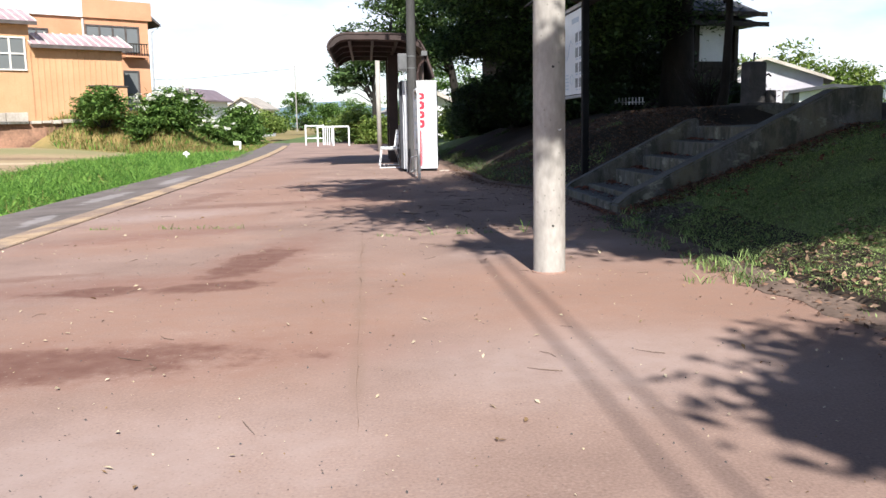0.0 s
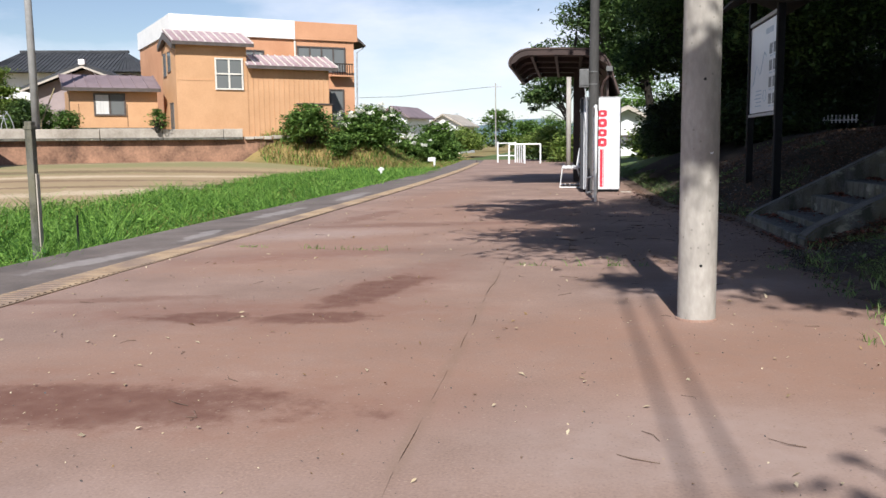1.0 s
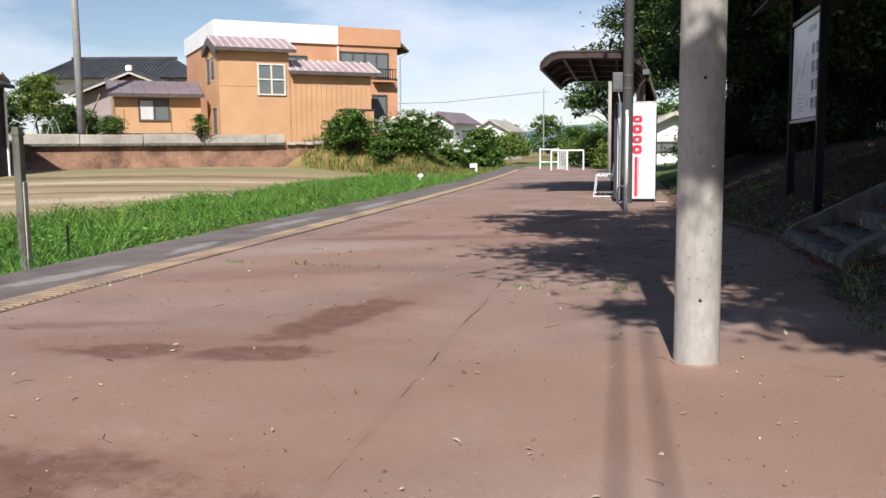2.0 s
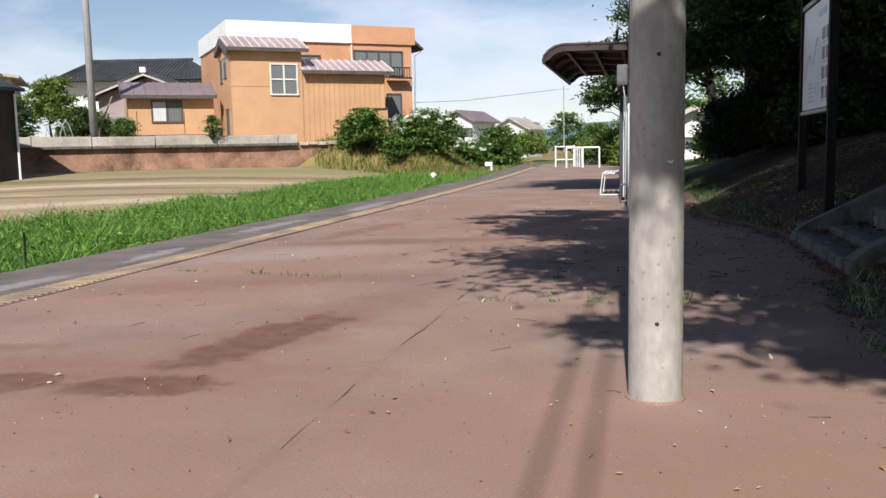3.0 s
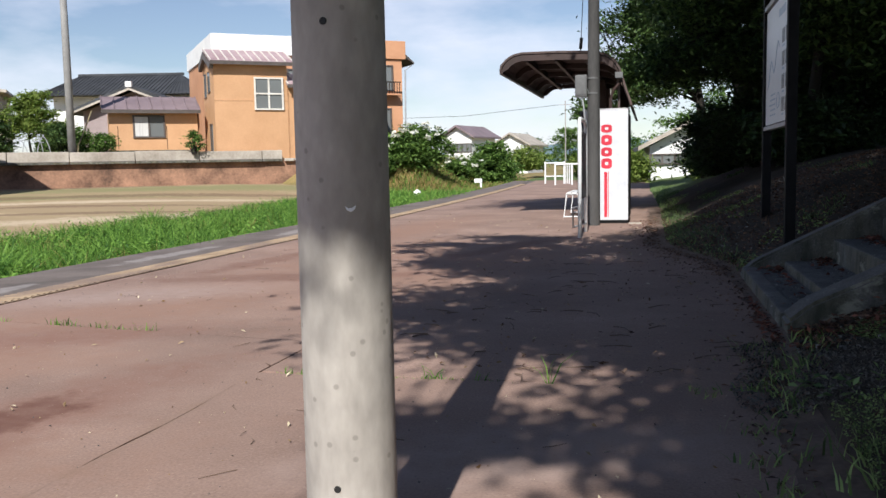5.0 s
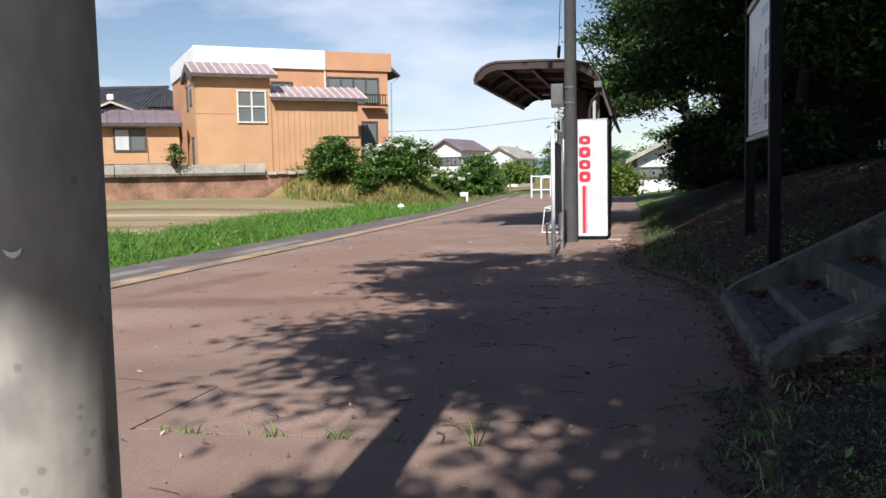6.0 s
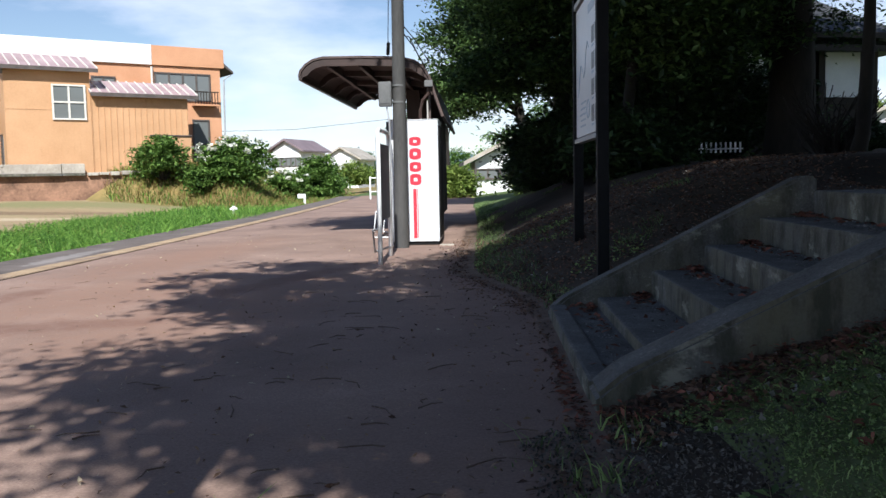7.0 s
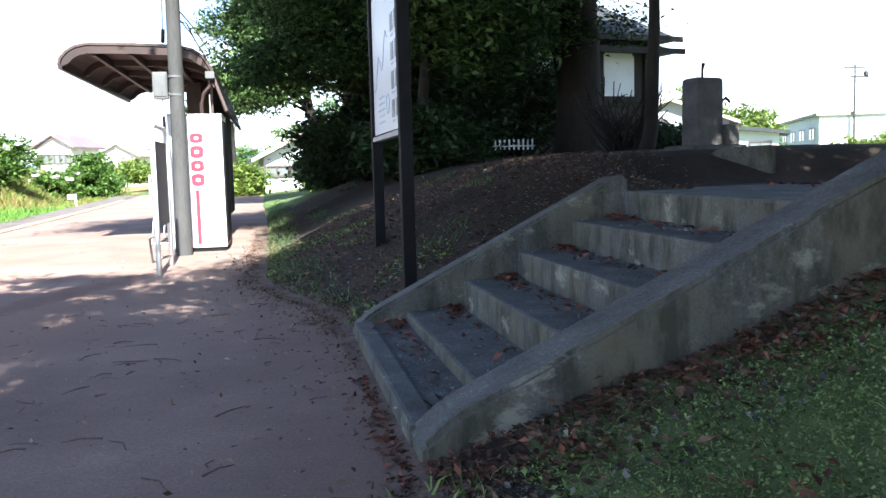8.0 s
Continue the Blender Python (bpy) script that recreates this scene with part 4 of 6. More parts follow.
# ---- things by the track ----


def marker(x, y, z0, z1, kind):
    t = thing("trackside_marker", "small white painted trackside marker post in the grass", "marker", (x, y, z0), "trackside markers")
    h = z1 - z0
    part("post", box(-0.05, 0.05, -0.03, 0.03, -0.3, h - 0.2, 0.008), WHITE_PAINT, t)
    if kind:
        part("head", box(-0.36, 0.06, -0.045, 0.045, h - 0.22, h, 0.02), WHITE_PAINT, t)
    else:
        part("head", prism([(-0.05, h - 0.2), (0.05, h - 0.2), (0.05, h - 0.16), (0.15, h - 0.17), (0.15, h - 0.1), (0, h), (-0.15, h - 0.1), (-0.15, h - 0.17), (-0.05, h - 0.16)], -0.04, 0.04), WHITE_PAINT, t)


marker(-9.42, 41.6, -0.75, -0.06, 0)
marker(-9.42, 32.1, -0.75, -0.42, 0)
marker(-8.15, 50.0, -0.5, 0.23, 1)
old_post = thing("fence_post", "weathered grey concrete fence post standing in the grass", "post", (-6.5, 10.0, -0.5))
part("shaft", box(-0.042, 0.042, -0.042, 0.042, -0.2, 1.77, 0.01), OLD_CONCRETE, old_post)
part("cap", box(-0.05, 0.05, -0.05, 0.05, 1.68, 1.72, 0.006), OLD_CONCRETE, old_post)
part("side_strip", box(0.044, 0.06, -0.03, 0.03, 0.2, 1.2, 0.004), PALE_CONCRETE, old_post)
iron = thing("fence_stake", "thin dark iron stake standing in the grass", "post", (-6.2, 10.3, -0.5))
part("rod", tube([(0, 0, -0.2), (0.01, 0, 0.72)], 0.012, 8), BLACK_STEEL, iron)

# ---- the ochre building and its neighbours across the field ----


def window(parent, u0, u1, z0, z1, d, cols=2, rows=1, frame_mat=WINDOW_FRAME, curtain=False, name="window"):
    w = part(name, box(u0, u1, d - 0.02, d + 0.06, z0, z1), GLASS, parent, "glazed window")
    for k in range(cols + 1):
        u = u0 + (u1 - u0) * k / cols
        part("frame_bar", box(u - 0.045, u + 0.045, d - 0.07, d - 0.021, z0 - 0.045, z1 + 0.045), frame_mat, w)
    for k in range(rows + 1):
        z = z0 + (z1 - z0) * k / rows
        part("frame_bar", box(u0 - 0.05, u1 + 0.05, d - 0.076, d - 0.071 + 0.048, z - 0.04, z + 0.04), frame_mat, w)
    if curtain:
        part("curtain", box(u0 + 0.06, u0 + (u1 - u0) * 0.48, d - 0.028, d - 0.0205, z0 + 0.05, z1 - 0.05), CURTAIN, w)
    return w


def lean_roof(parent, u0, u1, d0, d1, z0, z1, mat, name="roof", rib=0.42, thick=0.1):
    r = part(name, prism([(d0, z0), (d1, z1), (d1, z1 + thick), (d0, z0 + thick)], u0, u1, "x"), mat, parent)
    k = int((u1 - u0) / rib)
    for i in range(k + 1):
        u = u0 + 0.03 + (u1 - u0 - 0.06) * i / k
        part("seam", prism([(d0 - 0.01, z0 + thick), (d1, z1 + thick), (d1, z1 + thick + 0.06), (d0 - 0.01, z0 + thick + 0.06)], u - 0.026, u + 0.026, "x"), WINDOW_FRAME if mat is METAL_ROOF else mat, r)
    part("fascia", box(u0, u1, d0 - 0.05, d0 - 0.003, z0 - 0.1, z0 + thick * 0.9), DARK_FRAME, r)
    return r


def ochre_building():
    t = thing("apartment_house", "ochre two-storey building with sided wings and a flat-roofed rear block", "building", tuple(BO), turn=37)
    part("wall", box(1.35, 5.28, 0, 3.58, 1.5, 6.72), ORANGE_WALL, t)
    part("wall", box(5.29, 10.22, 0.03, 3.58, 1.5, 5.52), ORANGE_WALL, t)
    bm = bmesh.new()
    u = 1.38
    while u < 10.2:
        top = 6.6 if u < 5.2 else 5.42
        box(u - 0.012, u + 0.012, -0.006, 0.04, 1.55, top, bm=bm)
        u += 0.303
    part("siding_batten", bm, ORANGE_WALL, t)
    part("sill_band", box(1.33, 5.3, -0.02, 0.0, 4.62, 4.67), ORANGE_WALL, t)
    lean_roof(t, 1.12, 5.6, -0.45, 1.9, 6.58, 7.43, METAL_ROOF)
    lean_roof(t, 5.2, 10.65, -0.42, 1.6, 5.42, 6.2, METAL_ROOF)
    part("gable_board", prism([(-0.45, 6.5), (1.9, 7.36), (3.5, 6.8), (3.5, 6.45), (1.9, 7.0), (-0.3, 6.25)], 1.1, 1.3, "x"), DARK_FRAME, t)
    part("upper_wall", prism([(0.2, 6.725), (1.85, 7.3), (3.4, 6.725)], 1.4, 5.2, "x"), ORANGE_WALL, t)
    window(t, 3.5, 5.0, 4.18, 5.84, -0.02, 2, 2)
    # rear block
    part("wall", box(1.95, 13.4, 3.61, 13.6, 1.5, 7.53), TAN_WALL, t)
    part("parapet", box(1.85, 9.43, 3.45, 13.7, 7.535, 8.65, 0.02), PLASTER, t, "white painted parapet")
    part("parapet", box(9.44, 13.62, 3.47, 13.6, 7.535, 8.63, 0.02), TAN_WALL, t)
    part("side_wall", box(13.405, 13.47, 3.9, 13.5, 1.5, 7.5), DARK_FRAME, t, "dark side cladding")
    part("eave", prism([(13.63, 7.65), (13.63, 7.85), (14.2, 7.36), (14.2, 7.26)], 3.5, 13.6), DARK_FRAME, t)
    part("downpipe", tube([(14.15, 3.8, 7.25), (13.7, 3.8, 6.9), (13.6, 3.75, 1.6)], 0.05, 8), GREY_STEEL, t)
    window(t, 9.6, 12.75, 5.6, 7.12, 3.6, 4, 1, DARK_FRAME, name="balcony_window")
    bal = part("balcony", box(11.65, 13.05, 3.0, 3.59, 5.3, 5.4), TAN_WALL, t)
    for k in range(9):
        part("baluster", box(11.67 + k * 0.165, 11.71 + k * 0.165, 3.02, 3.06, 5.4, 6.05), DARK_WOOD, bal)
    part("handrail", box(11.63, 13.07, 3.0, 3.08, 6.055, 6.12), DARK_WOOD, bal)
    window(t, 11.68, 12.6, 1.75, 4.5, 3.6, 1, 2, DARK_FRAME)
    window(t, 6.2, 7.4, 6.15, 6.75, 3.6, 2, 1, DARK_FRAME)
    lean = part("storeroom", box(8.2, 10.24, -0.3, -0.008, 1.45, 3.36), ORANGE_WALL, t, "low lean-to under the wing")
    part("storeroom_roof", box(8.14, 10.3, -0.38, -0.008, 3.365, 3.43, 0.01), DARK_FRAME, lean)
    for z0, z1, d0 in ((5.3, 6.9, 4.2), (2.4, 4.0, 4.4)):
        w = part("window", box(13.475, 13.5, d0, d0 + 1.3, z0, z1), GLASS, t, "narrow window in the dark side wall")
        part("frame_bar", box(13.475, 13.53, d0 - 0.06, d0 - 0.002, z0, z1), WINDOW_FRAME, w)
    part("downpipe", tube([(9.42, 3.52, 7.45), (9.42, 3.52, 6.1)], 0.06, 8), WINDOW_FRAME, t)
    # windows in the end walls
    for d0, d1, z0, z1, u in ((1.2, 1.9, 5.2, 6.2, 1.32), (2.4, 3.1, 5.0, 6.2, 1.32), (0.9, 1.7, 1.9, 3.4, 1.32)):
        w = part("window", box(u, u + 0.06, d0, d1, z0, z1), GLASS, t)
        part("frame_bar", box(u - 0.02, u - 0.001, d0 - 0.06, d1 + 0.06, z0 - 0.06, z0), DARK_FRAME, w)
        part("frame_bar", box(u - 0.02, u - 0.001, d0 - 0.06, d1 + 0.06, z1, z1 + 0.06), DARK_FRAME, w)
    return t


ochre_building()

# retaining wall of red earth under a pale concrete cap
rw = thing("retaining_wall", "red earth retaining wall with a cracked pale concrete cap", "wall", tuple(BO), kind="structure", turn=37)
part("earth_face", prism([(-0.80, -0.6), (-0.66, 1.5), (1.9, 1.5), (1.9, -0.6)], -32, 8.6, "x"), RED_EARTH, rw)
caps_rng = random.Random(3)
u = -32.0
while u < 4.5:
    w = caps_rng.uniform(2.2, 3.4)
    d = caps_rng.uniform(-0.04, 0.02)
    part("cap_block", box(u, min(u + w, 4.7) - 0.03, -0.86 + d, -0.2, 1.48, 1.96 + caps_rng.uniform(-0.03, 0.03), 0.03), PALE_CONCRETE, rw)
    part("cap_ledge", box(u, min(u + w, 4.7) - 0.05, -0.98 + d, -0.6, 1.36, 1.475, 0.02), OLD_CONCRETE, rw)
    u += w
for k in range(7):
    a = 4.8 + k * 0.55
    part("broken_block", box(a, a + caps_rng.uniform(0.3, 0.6), -0.9, -0.3, 1.36 + 0.03 * (k % 2), 1.5 + caps_rng.uniform(-0.02, 0.1), 0.03), PALE_CONCRETE, rw)


def small_house():
    t = thing("small_house", "low ochre outbuilding with a grey-purple metal roof", "house", (-27.92, 45.48, 1.9), turn=35)
    part("wall", box(0.5, 5.1, 0, 3.6, -0.1, 2.28), ORANGE_WALL, t)
    for u in (0.94, 3.45):
        part("batten", box(u - 0.013, u + 0.013, -0.015, 0.0, 0.25, 1.5), DARK_WOOD, t)
    lean_roof(t, 0.14, 5.24, -0.5, 2.0, 2.26, 3.12, PURPLE_ROOF, rib=0.6)
    window(t, 1.75, 3.32, 0.9, 2.04, -0.01, 2, 1, DARK_FRAME, True)
    part("skirting", box(0.47, 5.12, -0.04, -0.016, -0.05, 0.2), OLD_CONCRETE, t)


small_house()


def tiled_house():
    t = thing("tiled_house", "large traditional house with a dark tiled hipped roof", "house", (-45.5, 60.0, 1.9), turn=14)
    part("wall", box(3.4, 13.4, 0, 8, -0.1, 4.65), PLASTER, t)
    bm = bmesh.new()
    e = [bm.verts.new(v) for v in ((2.5, -1.2, 4.62), (14.5, -1.2, 4.62), (14.5, 9, 4.62), (2.5, 9, 4.62))]
    r = [bm.verts.new(v) for v in ((4.0, 3.9, 6.5), (11.8, 3.9, 6.5))]
    for f in ((e[0], e[1], r[1], r[0]), (e[1], e[2], r[1]), (e[2], e[3], r[0], r[1]), (e[3], e[0], r[0])):
        bm.faces.new(f)
    bm.faces.new(e[::-1])
    roof = part("roof", bm, TILE_ROOF, t, "dark grey tiled roof")
    part("ridge", box(3.8, 12.0, 3.75, 4.05, 6.45, 6.66, 0.05), TILE_ROOF, roof)
    for k in range(39):
        u = 2.7 + k * 0.3
        lo, hi = Vector((u, -1.2, 4.64)), Vector((min(max(u, 4.0), 11.8), 3.9, 6.52))
        part("tile_rib", tube([lo, hi], 0.045, 5), TILE_ROOF, roof)
    window(t, 8.5, 10.0, 3.2, 4.4, -0.03, 2, 1, DARK_FRAME)
    window(t, 11.5, 13.0, 3.2, 4.4, -0.03, 2, 1, DARK_FRAME)
    # front gable
    g = thing("gabled_porch", "gabled porch with a tiled roof and pale verge", "porch", (-34.3, 53.17, 1.6), turn=14)
    part("wall", prism([(0, -0.1), (0, 3.2), (3.2, 4.4), (6.4, 3.2), (6.4, -0.1)], 0, 4), PLUM_PLASTER, g)
    part("roof", prism([(-0.7, 3.0), (3.2, 4.55), (7.1, 3.0), (7.1, 3.2), (3.2, 4.78), (-0.7, 3.2)], -0.7, 4.5), TILE_ROOF, g)
    part("verge", prism([(-0.7, 2.9), (3.2, 4.42), (7.1, 2.9), (7.1, 3.02), (3.2, 4.56), (-0.7, 3.02)], -0.8, -0.71), PALE_CONCRETE, g, "pale verge board")
    part("ridge_end", box(3.0, 3.4, -0.85, -0.6, 4.6, 4.95, 0.04), PLASTER, g)


tiled_house()
lp = thing("utility_pole", "tall tapered grey concrete utility pole behind the retaining wall", "pole", (-27.55, 42.65, 1.9))
part("shaft", tube([(0, 0, -0.3), (0, 0, 5), (0, 0, 11)], [0.2, 0.18, 0.14], 20), FAR_POLE, lp, smooth=True)
shed = thing("shed", "dark brown boarded shed at the edge of the field", "shed", (-30.95, 33.0, -0.35))
part("wall", box(0, 4.2, 0, 3, -0.2, 4.3), DARK_WOOD, shed)
part("roof", prism([(-0.4, 4.2), (2.1, 5.0), (4.5, 4.2), (4.5, 4.35), (2.1, 5.18), (-0.4, 4.35)], -0.3, 3.3), TILE_ROOF, shed)
part("footing", box(-0.02, 4.22, -0.02, 3.02, -0.3, 0.3), PALE_CONCRETE, shed)
part("downpipe", tube([(4.27, 2.9, 4.1), (4.27, 2.9, 0.0)], 0.05, 8), WHITE_PAINT, shed, "white downpipe")
trellis = thing("garden_frame", "bent pale grey pipes of a garden frame behind the wall", "frame", tuple(BO), turn=37)
for k, (u, h, b) in enumerate(((-8.0, 0.95, 0.12), (-7.75, 0.75, -0.18), (-7.35, 1.0, 0.2), (-7.05, 0.8, -0.1), (-6.7, 1.0, -0.2))):
    part("pipe", tube([(u, 0.6, 1.9), (u + b * 0.4, 0.6, 1.9 + h * 0.4), (u + b, 0.62, 1.9 + h * 0.75), (u + b * 1.9, 0.64, 1.9 + h)], 0.02, 8), GREY_STEEL, trellis)
part("rail", tube([(-7.9, 0.62, 2.62), (-7.0, 0.62, 2.5)], 0.016, 8), GREY_STEEL, trellis)
cane = thing("bamboo_cane", "pale bamboo cane leaning in the garden", "cane", tuple(BO), turn=37)
part("cane", tube([(-5.44, 1.0, 1.9), (-5.42, 1.0, 2.3), (-4.69, 1.0, 4.1)], 0.04, 8), STRAW, cane)




def far_house(name, label, at, w, d, h, rise, turn, wall=PLASTER, roof=TILE_ROOF, openings=3):
    t = thing(name, label, "house", at, "far houses", turn=turn)
    part("wall", box(0, w, 0, d, -1.0, h), wall, t)
    part("gable", prism([(0, h), (w / 2, h + rise), (w, h)], 0.02, d - 0.02), wall, t)
    part("roof", prism([(-0.6, h - 0.2), (w / 2, h + rise), (w + 0.6, h - 0.2), (w + 0.6, h), (w / 2, h + rise + 0.22), (-0.6, h)], -0.6, d + 0.6), roof, t)
    for k in range(openings):
        u = w * (k + 0.5) / openings
        window(t, u - 0.6, u + 0.6, h * 0.45, h * 0.75, -0.03, 2, 1, DARK_FRAME)
    return t


far_house("far_house", "white house with a grey tiled roof beyond the bushes", (-23.8, 108, 1.0), 3.7, 7, 3.3, 1.2, -14, roof=PURPLE_ROOF)
far_house("far_house", "small white house with a pale roof near the track", (-19.4, 118, 0.3), 4.5, 8, 3.1, 1.4, -8, roof=PALE_CONCRETE, openings=2)
far_house("far_house", "white house with a low dark roof beyond the bushes", (-38, 98, 1.2), 12, 8, 3.5, 1.1, -10)
far_house("far_house", "cream house with a pale gabled roof beyond the trees", (0.6, 49.6, 0.1), 3.7, 7, 1.6, 1.0, 3, roof=PALE_CONCRETE, openings=3)
far_house("far_house", "pale grey house behind the shed", (-52.0, 54.5, 1.0), 8, 8, 6.0, 0.3, 34, wall=PALE_CONCRETE, roof=PALE_CONCRETE, openings=3)
far_house("far_house", "lilac-grey house with a pitched roof beyond the bank", (21.9, 58.2, 0.4), 7, 6, 3.0, 1.3, -25, wall=LILAC_WALL, roof=PALE_CONCRETE, openings=2)
far_house("far_house", "low white house with a flat dark eave beyond the bank", (26.6, 55.1, 0.3), 4.15, 5, 2.35, 0.12, -31, openings=2)
# white hall: a long side wing running back from the corner of a taller front block
hall = thing("industrial_hall", "long white industrial hall with a shallow metal roof", "building", (46.07, 72.44, 0.3), turn=66)
part("wall", box(0, 50, -16, 0, -1, 4.2), PLASTER, hall)
part("roof", box(-0.3, 50.3, -16.3, 0.3, 4.205, 4.45, 0.02), PALE_CONCRETE, hall)
for k in range(6):
    w = part("window", box(2.0 + k * 5, 4.2 + k * 5, 0.003, 0.06, 2.3, 3.2), GLASS, hall, "glazed window")
    part("frame_bar", box(1.9 + k * 5, 4.3 + k * 5, 0.003, 0.09, 3.205, 3.3), DARK_FRAME, w)
    part("frame_bar", box(3.05 + k * 5, 3.15 + k * 5, 0.061, 0.09, 2.3, 3.2), DARK_FRAME, w)
for k in range(4):
    w = part("window", box(-0.06, -0.003, -5.4 - k * 0.9, -4.8 - k * 0.9, 2.5, 3.1), GLASS, hall, "small glazed window")
    part("frame_bar", box(-0.09, -0.003, -5.45 - k * 0.9, -4.75 - k * 0.9, 2.42, 2.495), DARK_FRAME, w)
veranda = thing("white_railing", "white picket railing glimpsed under the trees", "railing", (4.5, 20.15, 1.27))
for k in range(9):
    part("picket", box(k * 0.078, k * 0.078 + 0.03, 0, 0.02, 0.03, 0.2, 0.003), WHITE_PAINT, veranda)
part("rail", box(-0.03, 0.69, 0.021, 0.04, 0.08, 0.105, 0.003), WHITE_PAINT, veranda)


def shrine_house():
    """Dark timber house with white plaster panels on the bank."""
    t = thing("timber_house", "dark timber house with white plaster panels and deep eaves", "house", (10.75, 28.05, 1.1), turn=14)
    part("wall", box(-6.4, 0, 0, 6, -0.4, 3.3), DARK_WOOD, t)
    for a, b, z0, z1 in ((-1.45, -0.5, 1.65, 2.85), (-3.55, -2.75, 1.9, 2.9), (-5.2, -4.4, 1.7, 2.8)):
        part("plaster_panel", box(a, b, -0.03, 0.001, z0, z1), PLASTER, t, "white plaster panel")
    for a in (-0.12, -1.6, -2.6, -4.0, -5.6, -6.3):
        part("pillar", box(a - 0.07, a + 0.07, -0.09, -0.031, -0.3, 3.2), DARK_WOOD, t)
    part("sill_beam", box(-6.4, 0, -0.08, -0.032, 1.5, 1.62), DARK_WOOD, t)
    for k, (z, o, rise) in enumerate(((2.74, 0.64, 0.3), (3.05, 0.6, 2.5))):
        bm = bmesh.new()
        e = [bm.verts.new(v) for v in ((-6.4 - o, -o, z), (o, -o, z), (o, 6 + o, z), (-6.4 - o, 6 + o, z))]
        s = o if k == 0 else 3.0 + o
        q = [bm.verts.new(v) for v in ((-6.4 - o + s, -o + s, z + rise), (o - s, -o + s, z + rise), (o - s, 6 + o - s + 0.01, z + rise), (-6.4 - o + s, 6 + o - s + 0.01, z + rise))]
        for i in range(4):
            bm.faces.new((e[i], e[(i + 1) % 4], q[(i + 1) % 4], q[i]))
        bm.faces.new(q)
        bm.faces.new(e[::-1])
        part("roof", bm, TILE_ROOF, t, "dark tiled roof with deep eaves")
        part("eave_board", box(-6.4 - o, o, -o - 0.03, -o - 0.002, z - 0.06, z + 0.08), DARK_WOOD, t)


shrine_house()

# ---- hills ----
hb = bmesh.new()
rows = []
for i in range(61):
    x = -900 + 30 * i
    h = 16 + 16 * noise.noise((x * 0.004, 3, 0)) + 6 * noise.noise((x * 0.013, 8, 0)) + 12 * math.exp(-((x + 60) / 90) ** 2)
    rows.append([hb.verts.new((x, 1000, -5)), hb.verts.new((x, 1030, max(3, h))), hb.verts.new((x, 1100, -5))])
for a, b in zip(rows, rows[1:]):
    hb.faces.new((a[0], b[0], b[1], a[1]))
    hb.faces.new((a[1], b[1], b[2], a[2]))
tagged(part("backdrop_hills", hb, HILL, None), "low wooded hills on the horizon, tinted bluish for haze", "hill", kind="structure")

# ---- trees of the grove ----
GR = "trees of the grove"
tree("tree", "broad dark leafy tree beside the shelter", (3.4, 23.5, 1.0), (3.0, 22.6, 4.2), 0.24,
     [((3.1, 22.5, 4.8), (2.9, 3.0, 2.5), 420, 160, 0.28), ((3.3, 22.8, 4.4), (1.7, 1.8, 1.8), 160, 90, 0.34), ((1.9, 21.6, 3.6), (1.6, 1.4, 1.2), 90, 90, 0.24), ((4.8, 20.6, 4.2), (2.5, 2.2, 2.2), 260, 130, 0.28), ((1.15, 21.8, 2.8), (0.8, 1.0, 0.55), 45, 90, 0.2), ((2.2, 21.6, 2.7), (0.9, 1.0, 0.6), 55, 90, 0.2)], 0.055, LEAF_DARK, 11, group=GR)
tree("tree", "large dark tree with a thick furrowed trunk", (5.9, 20.0, 1.0), (5.8, 20.0, 5.5), 0.4,
     [((6.0, 19.5, 5.6), (3.6, 3.0, 2.0), 260, 85, 0.34), ((7.6, 18.8, 4.9), (1.9, 1.8, 0.8), 70, 85, 0.28)], 0.08, LEAF_DARK, 12, group=GR)
tree("tree", "slender dark tree leaning over the bank", (5.3, 16.3, 1.05), (5.45, 16.2, 4.6), 0.085,
     [((5.6, 16.0, 4.9), (1.8, 1.7, 0.9), 90, 80, 0.28)], 0.065, LEAF_DARK, 13, group=GR)
tree("tree", "tall dark tree behind the notice board", (3.2, 20.6, 0.9), (3.7, 18.0, 5.0), 0.1,
     [((3.9, 16.8, 5.2), (2.6, 2.4, 1.9), 220, 85, 0.32), ((3.7, 18.9, 3.3), (1.5, 1.5, 1.1), 110, 85, 0.24), ((4.1, 19.0, 3.0), (1.1, 1.0, 1.1), 90, 85, 0.24)], 0.07, LEAF_DARK, 14, group=GR)
tree("tree", "leafy tree beyond the shelter, partly in sun", (2.6, 35.5, 0.6), (2.0, 35.0, 4.4), 0.2,
     [((1.5, 34.6, 5.4), (2.6, 2.4, 3.0), 330, 90, 0.3), ((0.6, 34.0, 3.6), (1.4, 1.3, 1.1), 90, 80, 0.24)], 0.085, LEAF_DARK, 15, group=GR)
